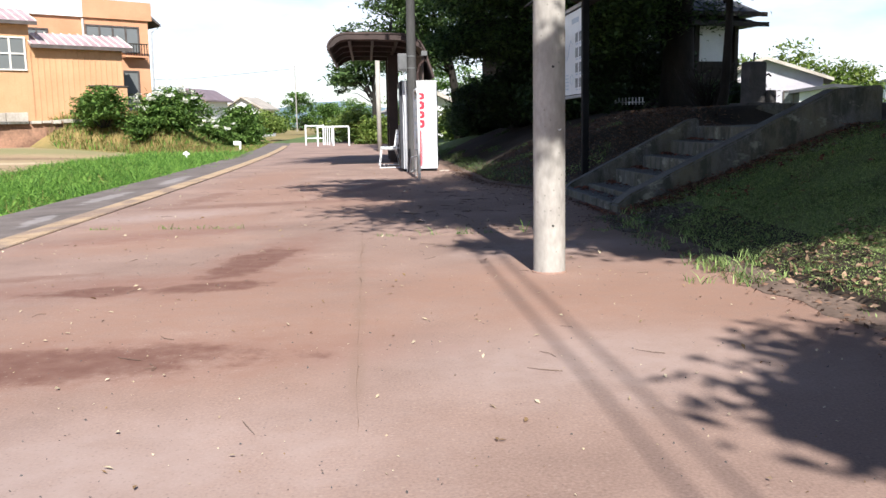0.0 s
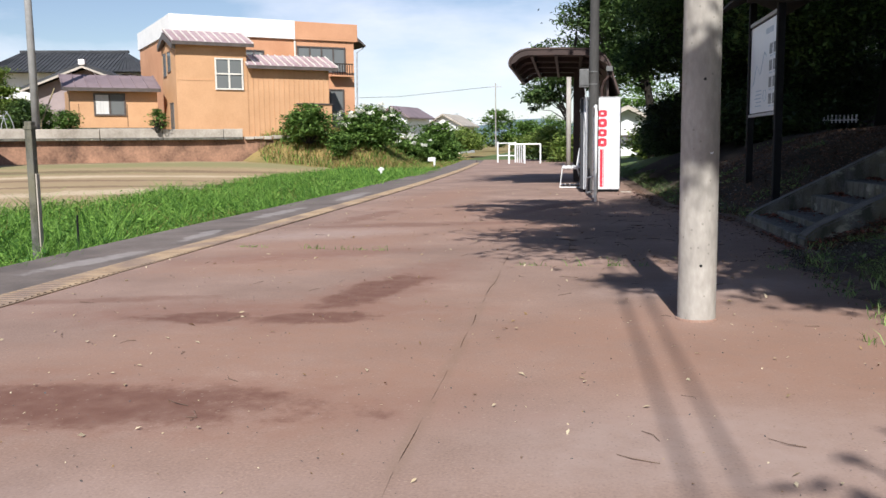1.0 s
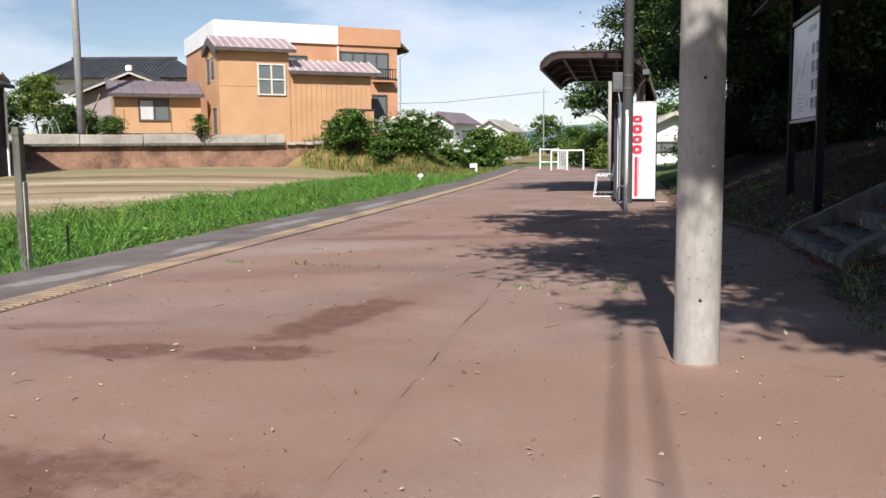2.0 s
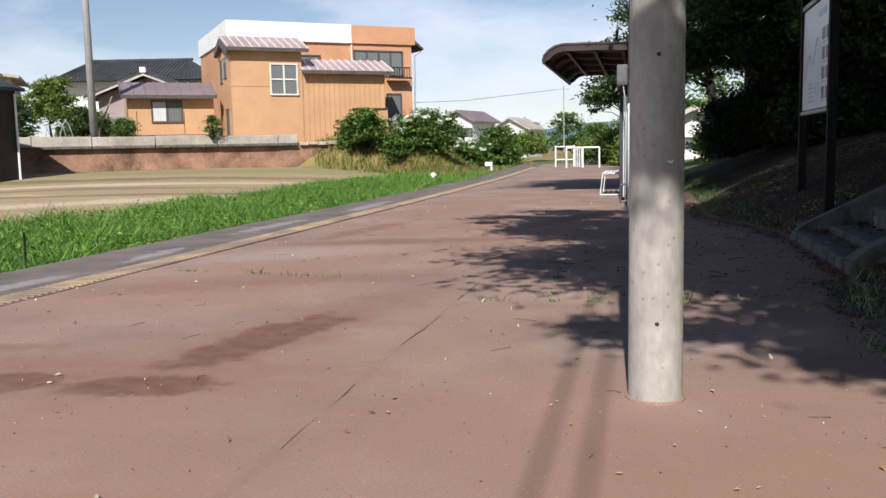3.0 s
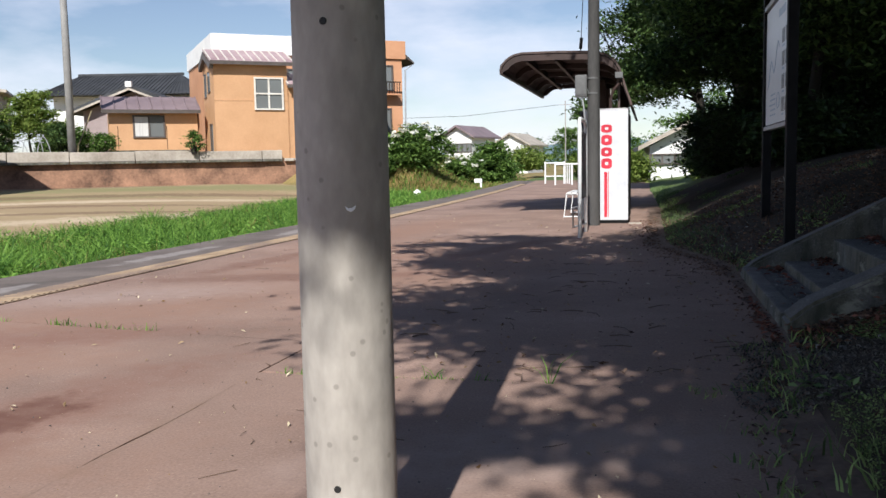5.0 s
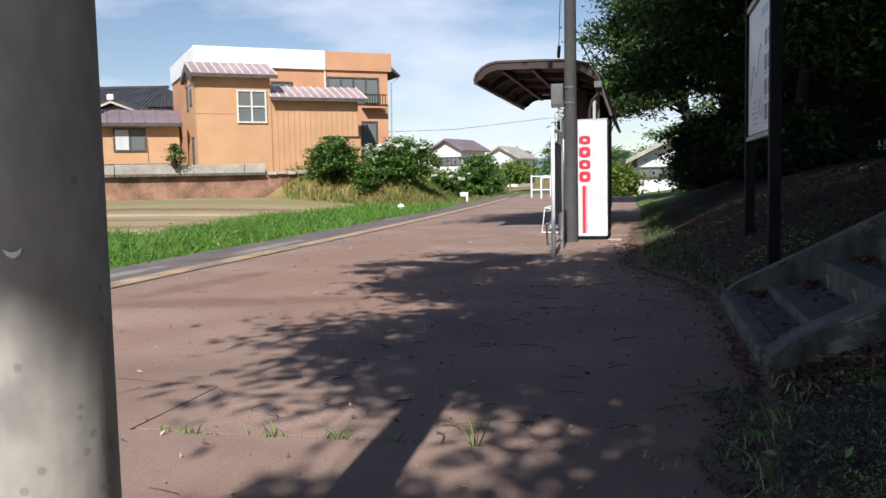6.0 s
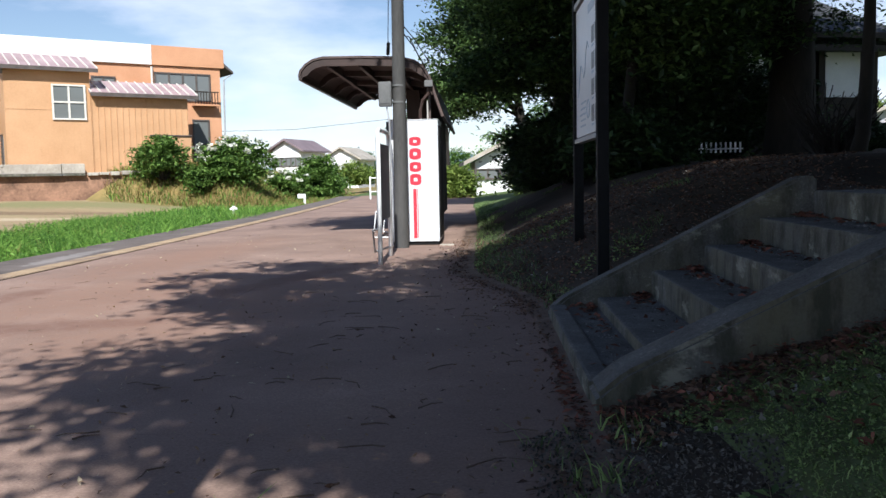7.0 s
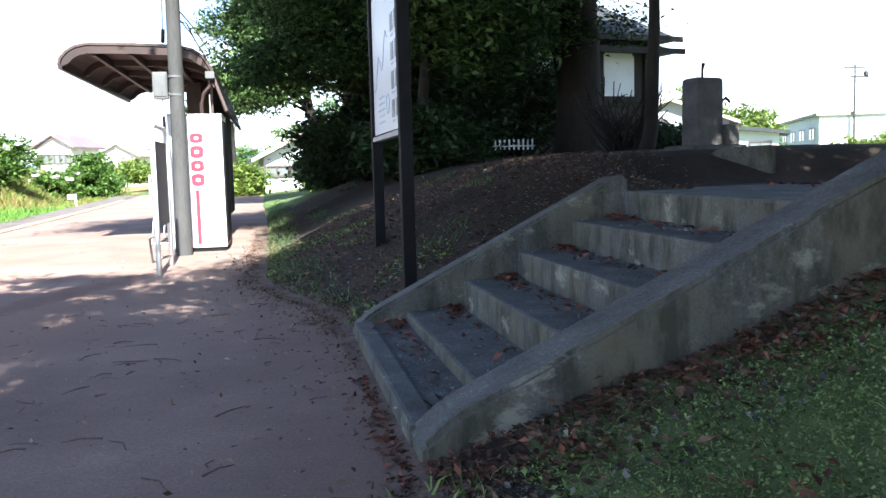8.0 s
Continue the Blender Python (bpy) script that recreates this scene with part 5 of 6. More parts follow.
# crowns overhead, mostly out of view, placed to shade the platform and the steps: foot, crown, radii, clumps
# 25, 26 and 29 to 31 are unseen trees added to cut sky light
OVER = [((7.8, 12.2), (4.6, 13.0, 5.9), (3.6, 3.6, 1.3), 480, 21), ((6.4, 6.6), (3.45, 7.9, 5.2), (3.7, 3.5, 1.1), 480, 22), ((6.0, 2.0), (2.65, 4.15, 5.1), (3.75, 1.92, 0.9), 410, 23),
        ((5.4, -3.4), (3.2, -2.2, 4.3), (2.85, 1.4, 0.7), 470, 24), ((8.5, 9.5), (9.4, 8.6, 8.6), (3.4, 4.0, 4.2), 480, 25), ((9.5, 2.5), (9.2, 3.0, 8.2), (3.2, 4.2, 4.4), 480, 26),
        ((6.9, 22.6), (0.6, 16.9, 7.6), (3.6, 2.8, 1.3), 360, 27), ((9.2, 15.5), (8.5, 14.5, 7.8), (3.2, 3.2, 1.8), 360, 28), ((8.5, -4.5), (7.8, -3.6, 6.6), (2.9, 4.0, 4.0), 330, 29),
        # 33 is added to shade the timber house
        ((8.6, 0.2), (3.85, 1.05, 5.4), (3.1, 1.68, 0.9), 500, 32), ((14.0, 18.5), (9.8, 20.5, 8.2), (3.8, 3.0, 1.5), 330, 33),
        ((13.5, 6.0), (13.6, 6.0, 7.0), (3.0, 5.5, 6.0), 330, 30), ((13.0, -3.0), (12.5, -4.0, 7.0), (3.0, 5.0, 6.0), 330, 31)]
for (bx, by), c, r, clumps, seed in OVER:
    bz = land(bx, by)
    fine = seed in (21, 22, 23, 24, 32)
    lobes = [(c, r, clumps, 150 if fine else 76, 0.2 if seed == 24 else (0.3 if fine else 0.34))]
    # unseen extra lobes shape the shade on platform, pole, bank and mound
    if seed == 22:
        lobes.append(((-0.7, 8.2, 5.2), (1.4, 2.4, 0.4), 60, 110, 0.17))
        lobes.append(((0.0, 5.9, 5.2), (1.25, 1.1, 0.4), 42, 110, 0.17))
    if seed == 23:
        lobes.append(((0.12, 0.99, 5.25), (0.4, 0.26, 0.2), 10, 60, 0.14))
    if seed == 21:
        lobes.append(((1.75, 13.2, 6.0), (0.75, 2.6, 0.4), 42, 100, 0.2))
    if seed == 32:
        lobes.append(((2.4, 0.15, 5.3), (1.2, 0.42, 0.25), 20, 110, 0.15))
        lobes.append(((1.4, 0.5, 5.25), (0.5, 0.35, 0.2), 11, 100, 0.12))
    if seed == 24:
        lobes.append(((0.7, -2.3, 4.3), (0.75, 0.6, 0.3), 8, 90, 0.14))
    tree("tree", "tall dark broadleaf tree, mostly out of view, added for shade", (bx, by, bz), (bx * 0.6 + c[0] * 0.4, by * 0.6 + c[1] * 0.4, c[2] - 0.5), 0.17, lobes, 0.07 if fine else 0.1, LEAF_GROVE, seed, group=GR)
for k, (x, y, rx, ry, rz) in enumerate(((2.9, 22.5, 1.4, 1.8, 0.9), (4.3, 21.8, 1.6, 1.4, 1.8), (5.6, 22.8, 1.7, 1.4, 1.3), (4.7, 26.4, 1.7, 1.6, 2.0), (8.5, 23.6, 1.0, 1.0, 0.4), (2.7, 30.0, 1.2, 2.6, 0.55), (3.2, 19.6, 0.9, 1.0, 0.55), (4.9, 24.6, 1.7, 1.2, 1.7), (2.35, 27.0, 1.0, 1.6, 0.95))):
    bush("shrub", "rounded dark evergreen shrub under the trees", (x, y, land(x, y)), (rx, ry, rz), 150, 80, 0.2, 0.06, LEAF_GROVE, 40 + k, group="shrubs under the trees")
# bare twiggy shrub beside the monument
rng = random.Random(8)
tw = thing("bare_shrub", "bare twiggy shrub beside the stone monument", "bush", (5.35, 16.9, 1.1))
tb = bmesh.new()
for k in range(60):
    a, l = rng.uniform(0, math.tau), rng.uniform(0.45, 1.05)
    p = [Vector((0, 0, -0.1))]
    for s in range(4):
        p.append(p[-1] + Vector((math.cos(a) * 0.12 + rng.uniform(-0.12, 0.12), math.sin(a) * 0.12 + rng.uniform(-0.12, 0.12), l * 0.27)))
    tube(p, [0.02, 0.016, 0.012, 0.009, 0.006], 5, tb)
    for s in (2, 3):
        o = p[s] + Vector((rng.uniform(-0.2, 0.2), rng.uniform(-0.2, 0.2), rng.uniform(0.05, 0.22)))
        tube([p[s], p[s].lerp(o, 0.5) + Vector((0, 0, 0.02)), o], [0.009, 0.007, 0.004], 4, tb)
part("branchwork", tb, BARK, tw)

# ---- bushes and trees across the field and beyond the platform ----
bush("bush", "broad green bush at the foot of the ochre building", (-15.2, 49.2, 1.25), (1.45, 1.2, 1.2), 75, 60, 0.24, 0.12, LEAF_BUSH, 61)
bush("flowering_bush", "large green bush with white blossoms", (-12.0, 51.0, land(-12.0, 51.0) - 0.15), (1.95, 1.6, 1.35), 130, 60, 0.3, 0.13, LEAF_BUSH, 62, flowers=24)
bush("bush", "dark green bush beside the flowering bush", (-13.4, 49.4, land(-13.4, 49.4) - 0.15), (0.8, 0.9, 0.9), 40, 55, 0.2, 0.1, LEAF_BUSH, 63)
bush("flowering_bush", "small green bush with yellowish-white blossoms", (-11.1, 58.5, land(-11.1, 58.5) - 0.15), (1.5, 1.4, 1.0), 80, 55, 0.25, 0.11, LEAF_BUSH, 64, flowers=20)
bush("bush", "tall dark green bush on the bank", (-10.1, 64.0, land(-10.1, 64.0) - 0.15), (1.5, 1.7, 1.75), 120, 60, 0.32, 0.14, LEAF_BUSH, 65)
bush("bush", "dark hedge bush on the bank", (-11.3, 72.0, land(-11.3, 72.0) - 0.15), (1.9, 3.2, 1.35), 110, 60, 0.32, 0.15, LEAF_BUSH, 66)
bush("bush", "grassy green bush beside the track", (-10.2, 84.0, 0.5), (1.8, 5.0, 1.1), 80, 60, 0.35, 0.16, LEAF_LIGHT, 67)
bush("bush", "small clipped bush by the outbuilding", (-22.25, 45.2, 1.9), (0.45, 0.4, 0.65), 30, 50, 0.12, 0.06, LEAF_BUSH, 68)
bush("bush", "green shrub beside the outbuilding", (-29.0, 45.2, 1.9), (0.8, 0.7, 0.8), 50, 50, 0.2, 0.09, LEAF_BUSH, 59)
bush("bush", "brownish-green shrub by the tall pole", (-28.75, 43.5, 1.9), (0.9, 0.7, 0.95), 60, 50, 0.2, 0.08, LEAF_DARK, 54)
bush("bush", "green shrub at the corner of the outbuilding", (-26.75, 44.05, 1.9), (0.6, 0.5, 0.62), 45, 50, 0.16, 0.08, LEAF_BUSH, 55)
bush("bush", "low plants in front of the outbuilding", (-30.6, 45.0, 1.9), (1.0, 0.8, 0.6), 40, 50, 0.18, 0.09, LEAF_BUSH, 69)
bush("bush", "dark bush behind the retaining wall", (-33.3, 44.0, 1.9), (1.3, 1.0, 1.2), 70, 55, 0.22, 0.1, LEAF_DARK, 58)
tree("tree", "small bright green tree behind the retaining wall", (-31.8, 45.0, 1.9), (-31.9, 45.0, 3.4), 0.07, [((-31.7, 45.0, 3.9), (1.6, 1.3, 1.5), 110, 60, 0.26), ((-30.3, 45.2, 2.9), (0.9, 0.8, 0.8), 40, 60, 0.22)], 0.11, LEAF_LIGHT, 71)
tree("tree", "dark tree behind the retaining wall", (-35.5, 44.0, 1.9), (-35.5, 44.0, 3.8), 0.1, [((-35.3, 44.0, 3.9), (1.8, 1.5, 1.5), 70, 55, 0.3)], 0.12, LEAF_DARK, 72)
tree("tree", "leafy roadside tree beyond the shelter", (-0.6, 47.0, 0.2), (-0.7, 47.0, 3.2), 0.16,
     [((-0.9, 47.0, 4.4), (2.0, 1.8, 1.9), 80, 60, 0.3), ((-2.0, 46.6, 3.3), (1.1, 1.0, 0.8), 30, 60, 0.22)], 0.12, LEAF_DARK, 73)
for k, (x, y, r, h) in enumerate(((-1.4, 52, 1.6, 1.2), (-0.5, 46.5, 1.1, 1.0), (3.6, 44, 1.2, 0.8), (-2.6, 60, 2.0, 1.3), (3.2, 37.0, 1.2, 0.7))):
    bush("bush", "sunlit yellow-green bush beyond the platform end", (x, y, land(x, y)), (r, r, h), 75, 60, 0.28, 0.12, LEAF_LIGHT, 80 + k, group="bushes beyond the platform")
for k, (x, y, r, h) in enumerate(((-11.5, 140, 3.5, 3.2), (-7.5, 150, 3.0, 2.6), (-3, 160, 4, 3.0), (-20, 150, 4, 3), (37, 77, 3.8, 3.8), (32.5, 80, 3.8, 3.5), (41, 74.5, 3.0, 3.0), (28, 84, 4, 3.2), (6, 80, 5, 3.5), (18.4, 30.6, 0.8, 0.6), (19.7, 30.2, 0.9, 0.75))):
    bush("distant_tree", "far leafy tree on the skyline", (x, y, 0.5), (r, r, h), 80, 60, 0.55 * min(1, r / 3), 0.22 if r > 2 else 0.07, LEAF_LIGHT if k in (4, 5, 6, 9, 10) else LEAF_BUSH, 90 + k, category="tree", group="far trees")
dp = thing("utility_pole", "distant slender utility pole against the sky", "pole", (-11.2, 130, 0.3))
part("shaft", tube([(0, 0, 0), (0, 0, 9.4)], 0.08, 8), POLE_CONCRETE, dp)
part("crossarm", box(-0.9, 0.9, -0.05, 0.05, 8.8, 8.95), GREY_STEEL, dp)
part("wire", tube([(-30, 6, 8.0), (-15, 3, 7.9), (0, 0, 8.95)], 0.03, 4), CABLE, dp)
dp2 = thing("utility_pole", "distant slender utility pole with crossarms", "pole", (48.2, 70.9, 0.3))
part("shaft", tube([(0, 0, 0), (0, 0, 4), (0, 0, 8.3)], [0.11, 0.1, 0.07], 8), WEATHERED_POLE, dp2)
part("crossarm", box(-0.9, 0.9, -0.05, 0.05, 7.95, 8.08), WEATHERED_POLE, dp2)
part("crossarm", box(-0.5, 1.3, -0.05, 0.05, 7.2, 7.32), WEATHERED_POLE, dp2)
part("transformer", box(0.9, 1.15, -0.14, 0.14, 7.33, 7.7, 0.03), WEATHERED_POLE, dp2)


# ---- grass, weeds and fallen leaves ----
rng = np.random.default_rng(5)


def scatter(count, x0, x1, y0, y1, keep=None, near=0.0):
    """Places on the ground; near > 0 draws them towards the low end of y."""
    x = rng.uniform(x0, x1, count)
    y = y0 + (y1 - y0) * rng.uniform(0, 1, count) ** (1 + near)
    p = [(a, b) for a, b in zip(x, y) if keep is None or keep(a, b)]
    return np.array([(a, b, land(a, b)) for a, b in p])


def stuff(name, me, mat, label, category):
    return tagged(mesh_object(name, me, mat), label, category, kind="stuff")


p = scatter(140000, -11.4, -5.42, -3, 34, near=0.25, keep=lambda x, y: rng.random() < 0.25 + 0.75 * smooth(-1, 4.5, y))
p[:, 2] -= 0.03
tuft = np.array([noise.noise((a * 0.9, b * 0.55, 3)) + 0.6 * noise.noise((a * 2.6, b * 2.0, 7)) for a, b, _ in p])
keep = rng.uniform(0, 1, len(p)) < 0.78 + 0.5 * tuft
p, tuft = p[keep], tuft[keep]
tall = np.clip(0.42 + 0.34 * tuft, 0.14, 0.8) * rng.uniform(0.5, 1.25, len(p))
stuff("tall_grass", blade_mesh("tall_grass", rng, p, tall, 0.0085, 0.5), GRASS, "lush tall green grass beside the platform", "grass")
p = scatter(9000, -11.6, -5.42, 2, 34, near=0.25, keep=lambda x, y: noise.noise((x * 0.7, y * 0.4, 9)) > 0.1 or x < -10.6)
stuff("dry_grass", blade_mesh("dry_grass", rng, p, 0.42, 0.007, 0.6), DRY_GRASS, "dry stalks among the green grass", "grass")
p = scatter(26000, -12.5, -5.42, 30, 75, keep=lambda x, y: x < -5.45 - bend(y) and (y < 46 or rng.random() < 0.35) and all(math.hypot(x - mx - 0.6, y - my) > 1.3 for mx, my in ((-9.42, 41.6), (-8.15, 50.0), (-9.42, 32.1))))
stuff("tall_grass", blade_mesh("tall_grass", rng, p, 0.36, 0.018, 0.4), GRASS, "green grass along the track bed", "grass")
p = scatter(8000, -12.5, -6.0, 46, 75, keep=lambda x, y: x < -5.45 - bend(y))
stuff("dry_grass", blade_mesh("dry_grass", rng, p, 0.34, 0.018, 0.5), DRY_GRASS, "dry yellowish grass along the track bed", "grass")
c = scatter(1100, -11.4, -5.5, 3, 34, near=0.4)
p = np.repeat(c, 22, axis=0) + rng.normal(size=(len(c) * 22, 3)) * (0.13, 0.13, 0.07) + (0, 0, 0.3)
stuff("broadleaf_weeds", leaf_mesh("broadleaf_weeds", rng, p, 0.036), GRASS, "broad-leaved weeds among the grass", "weeds")


def bank(x, y):
    p = Vector((x, y, 0)) - BO
    return p.dot(BU) > 5.5 and p.dot(BN) + 0.55 * (p.dot(BU) - 5.2) > -2.4 and x < -8.4 - bend(y)


p = scatter(26000, -18, -9.6, 46, 80, keep=bank)
stuff("dry_grass", blade_mesh("dry_grass", rng, p, 0.4, 0.022, 0.5), DRY_GRASS, "dry yellowish grass on the far bank", "grass")
p = scatter(9000, -18, -9.6, 46, 80, keep=bank)
stuff("tall_grass", blade_mesh("tall_grass", rng, p, 0.45, 0.022, 0.5), GRASS, "green grass on the far bank", "grass")
stairs_clear = lambda x, y: not (9.2 < y < 12.0 and x > 1.36) and x > right_edge(y) - 0.15 + 0.3 * noise.noise((x * 2, y * 2, 1))
gravel = lambda x, y: ((x - 1.3) / (0.5 + 0.25 * noise.noise((x * 2, y * 2, 11)))) ** 2 + ((y - 8.35) / 0.75) ** 2 < 1
wall_gap = lambda x, y: 9.22 - y - 0.28 - 0.22 * noise.noise((x * 1.6, y, 3))
p = scatter(110000, 0.7, 8.5, -5, 9.2, keep=lambda x, y: rng.random() < 0.12 + 0.88 * smooth(-2, 3.2, y) * (1 - smooth(4.5, 8.5, x)) and stairs_clear(x, y) and wall_gap(x, y) > 0 and not gravel(x, y) and (x > right_edge(y) + 0.5 or noise.noise((x * 2, y * 2, 6)) > 0.15))
stuff("short_grass", blade_mesh("short_grass", rng, p, 0.03, 0.0025, 0.9), GRASS_SHADE, "short patchy grass on the shaded bank", "grass")
p = scatter(290000, 0.75, 5.4, 1.5, 9.2, keep=lambda x, y: rng.random() < smooth(1.5, 4.2, y) * (1 - smooth(3.4, 5.4, x)) and stairs_clear(x, y) and wall_gap(x, y) > -0.1 and not gravel(x, y) and noise.noise((x * 1.3, y * 1.3, 5)) > -0.55 and x > right_edge(y) + 0.1)
p[:, 2] += rng.uniform(0.004, 0.022, len(p))
stuff("ground_cover", leaf_mesh("ground_cover", rng, p, 0.005, 0.3, 0.75), GRASS_SHADE, "low green ground cover on the bank", "weeds")
q, hts = [], []
for k in range(14):
    x, y = rng.uniform(1.6, 3.4), rng.uniform(7.2, 8.6)
    for j in range(3):
        q.append((x + rng.normal() * 0.02, y + rng.normal() * 0.02, land(x, y) - 0.01))
        hts.append(rng.uniform(0.08, 0.2))
c = [(right_edge(y) - abs(rng.normal()) * 0.22 + 0.1, y) for y in rng.uniform(11.9, 19, 2600)]
c = np.array([(a, b, max(0.0, land(a, b)) + 0.012) for a, b in c])
stuff("leaf_litter", leaf_mesh("leaf_litter", rng, c, 0.015, 0.35, 0.5), LITTER, "brown leaf scraps spread from the mound over the platform", "leaves")
stuff("dry_stalks", blade_mesh("dry_stalks", rng, np.array(q), np.array(hts), 0.0014, 0.3), STRAW, "thin dry stalks standing in the ground cover", "stalks")
c = scatter(26, 1.3, 3.6, 7.3, 8.8)
p = np.repeat(c, 9, axis=0) + rng.normal(size=(len(c) * 9, 3)) * (0.03, 0.03, 0.01) + (0, 0, 0.035)
stuff("broadleaf_weeds", leaf_mesh("broadleaf_weeds", rng, p, 0.013, 0.4, 0.6), GRASS_SHADE, "small broad-leaved weeds on the bank", "weeds")
p = scatter(36000, 0.5, 3.2, 12.0, 36, keep=lambda x, y: stairs_clear(x, y) and (x - right_edge(y) < 0.35 + 0.45 * noise.noise((x, y * 0.6, 8)) or noise.noise((x * 1.5, y * 1.5, 2)) > 0.45))
stuff("short_grass", blade_mesh("short_grass", rng, p, 0.06, 0.0034, 0.9), GRASS_DULL, "sparse grass at the foot of the mound", "grass")
p = scatter(9000, 0.7, 4.6, 2.5, 17, keep=lambda x, y: stairs_clear(x, y) and ((y < 8.6 and rng.random() < 0.35 and noise.noise((x * 1.3, y * 1.3, 9)) > 0.12) or 8.75 < y < 9.2 or y > 12))
p[:, 2] += 0.015
stuff("leaf_litter", leaf_mesh("leaf_litter", rng, p, 0.021, 0.3, 0.5), LITTER, "brown fallen leaves on the bank", "leaves")
p = scatter(9000, 0.8, 4.4, 12.0, 17.5, keep=stairs_clear)
p[:, 2] += 0.012
stuff("leaf_litter", leaf_mesh("leaf_litter", rng, p, 0.017, 0.35, 0.45), LITTER, "brown leaf litter over the mound", "leaves")
p = scatter(1500, 0.8, 4.4, 12.0, 17.5, keep=stairs_clear)
p[:, 2] += 0.014
stuff("leaf_litter", leaf_mesh("leaf_litter", rng, p, 0.016, 0.35, 0.45), LITTER_GREY, "pale dry scraps over the mound", "leaves")
c = scatter(40, 1.3, 3.9, 8.75, 9.2)
p = np.repeat(c, 20, axis=0) + rng.normal(size=(len(c) * 20, 3)) * (0.08, 0.04, 0.006) + (0, 0, 0.03)
p = p[p[:, 1] < 9.2]
stuff("leaf_litter", leaf_mesh("leaf_litter", rng, p, 0.019, 0.3, 0.45), LITTER_RED, "heaps of red-brown fallen leaves along the steps", "leaves")
p = np.array([(1.375 - abs(rng.normal()) * 0.045, 9.1 + 1.6 * rng.uniform() ** 1.3, 0.014) for k in range(190)] + [(1.98 + rng.normal() * 0.05, 8.28 + rng.normal() * 0.05, land(1.98, 8.28) + 0.03) for k in range(5)])
stuff("leaf_litter", leaf_mesh("leaf_litter", rng, p, 0.02, 0.25, 0.45), LITTER_RED, "red-brown leaves along the kerb of the steps", "leaves")
p = scatter(13000, 0.7, 2.1, 7.4, 9.15, keep=lambda x, y: gravel(x, y) and x > right_edge(y) - 0.25 + 0.2 * noise.noise((y * 3, 1, 4)))
p[:, 2] = np.maximum(p[:, 2], 0.0) + 0.012
stuff("gravel", leaf_mesh("gravel", rng, p, 0.0075, 0.8, 0.7), GRAVEL, "dark grey gravel and crumbled leaves beside the steps", "gravel")
c = scatter(16, 0.95, 1.8, 7.6, 9.0, keep=gravel)
p = np.repeat(c, 11, axis=0) + rng.normal(size=(len(c) * 11, 3)) * (0.035, 0.035, 0.012) + (0, 0, 0.04)
stuff("broadleaf_weeds", leaf_mesh("broadleaf_weeds", rng, p, 0.022, 0.5, 0.5), GRASS_DULL, "grey-green weeds growing in the gravel", "weeds")
p = scatter(420, 1.3, 4.0, 8.5, 9.2)
p[:, 2] += 0.012
stuff("pebbles", leaf_mesh("pebbles", rng, p, 0.016, 0.6, 0.8), LITTER_GREY, "small grey stones and scraps at the wall foot", "stones")
p = scatter(4200, 1.35, 3.9, 8.55, 9.22, keep=lambda x, y: rng.random() < math.exp(-(9.22 - y) * 3.0))
p[:, 2] += 0.02
stuff("leaf_litter", leaf_mesh("leaf_litter", rng, p, 0.022, 0.35, 0.5), LITTER, "brown fallen leaves heaped along the steps", "leaves")
STEP_Z = lambda x: 0.09 if x < 1.73 else (0.16 if x < 2.10 else (0.34 if x < 2.46 else (0.51 if x < 2.83 else (0.69 if x < 3.19 else 0.875))))
q = []
for x0 in (1.69, 2.06, 2.42, 2.79, 3.15, 4.3, 4.7):
    for k in range(75):
        y = rng.choice([NEAR + 0.3 + abs(rng.normal()) * 0.22, FAR - 0.22 - abs(rng.normal()) * 0.35, rng.uniform(NEAR + 0.3, FAR - 0.3)])
        x = x0 - abs(rng.normal()) * 0.09
        q.append((x, min(max(y, NEAR + 0.29), FAR - 0.2), STEP_Z(x) + 0.012))
stuff("leaf_litter", leaf_mesh("leaf_litter", rng, np.array(q), 0.028, 0.2, 0.5), LITTER_RED, "red-brown fallen leaves lying on the steps", "leaves")
# small heaps in the inner corners, dust and lichen specks on treads and wall tops
extra = np.random.default_rng(83)
q, specks = [], []
for x0 in (1.70, 2.07, 2.43, 2.80, 3.16):
    for y0, spread_y in ((NEAR + 0.36, 0.09), (FAR - 0.27, 0.10)):
        for k in range(34):
            x = x0 - abs(extra.normal()) * 0.06
            y = min(max(y0 + extra.normal() * spread_y, NEAR + 0.29), FAR - 0.2)
            q.append((x, y, STEP_Z(x) + 0.012 + 0.012 * extra.uniform()))
    for k in range(260):
        x = x0 - abs(extra.normal()) * 0.13
        specks.append((x, extra.uniform(NEAR + 0.29, FAR - 0.2), STEP_Z(x) + 0.006))
stuff("leaf_litter", leaf_mesh("leaf_litter", extra, np.array(q), 0.026, 0.35, 0.5), LITTER_RED, "little heaps of red-brown leaves in the step corners", "leaves")
stuff("leaf_scraps", leaf_mesh("leaf_scraps", extra, np.array(specks), 0.009, 0.3, 0.5), LITTER_GREY, "grey crumbs and scraps of leaves on the steps", "leaves")
p = np.stack([extra.uniform(1.7, 3.6, 420), extra.uniform(7.0, 8.75, 420), np.zeros(420)], axis=1)
p = np.array([(a, b, land(a, b) + 0.03) for a, b, _ in p if noise.noise((a * 2.2, b * 2.2, 17)) > 0.27])
stuff("leaf_litter", leaf_mesh("leaf_litter", extra, p, 0.025, 0.35, 0.55), LITTER_RED, "red-brown leaves lying in drifts on the green bank", "leaves")
p = np.stack([extra.uniform(1.2, 4.6, 46000), extra.uniform(5.4, 9.0, 46000), np.zeros(46000)], axis=1)
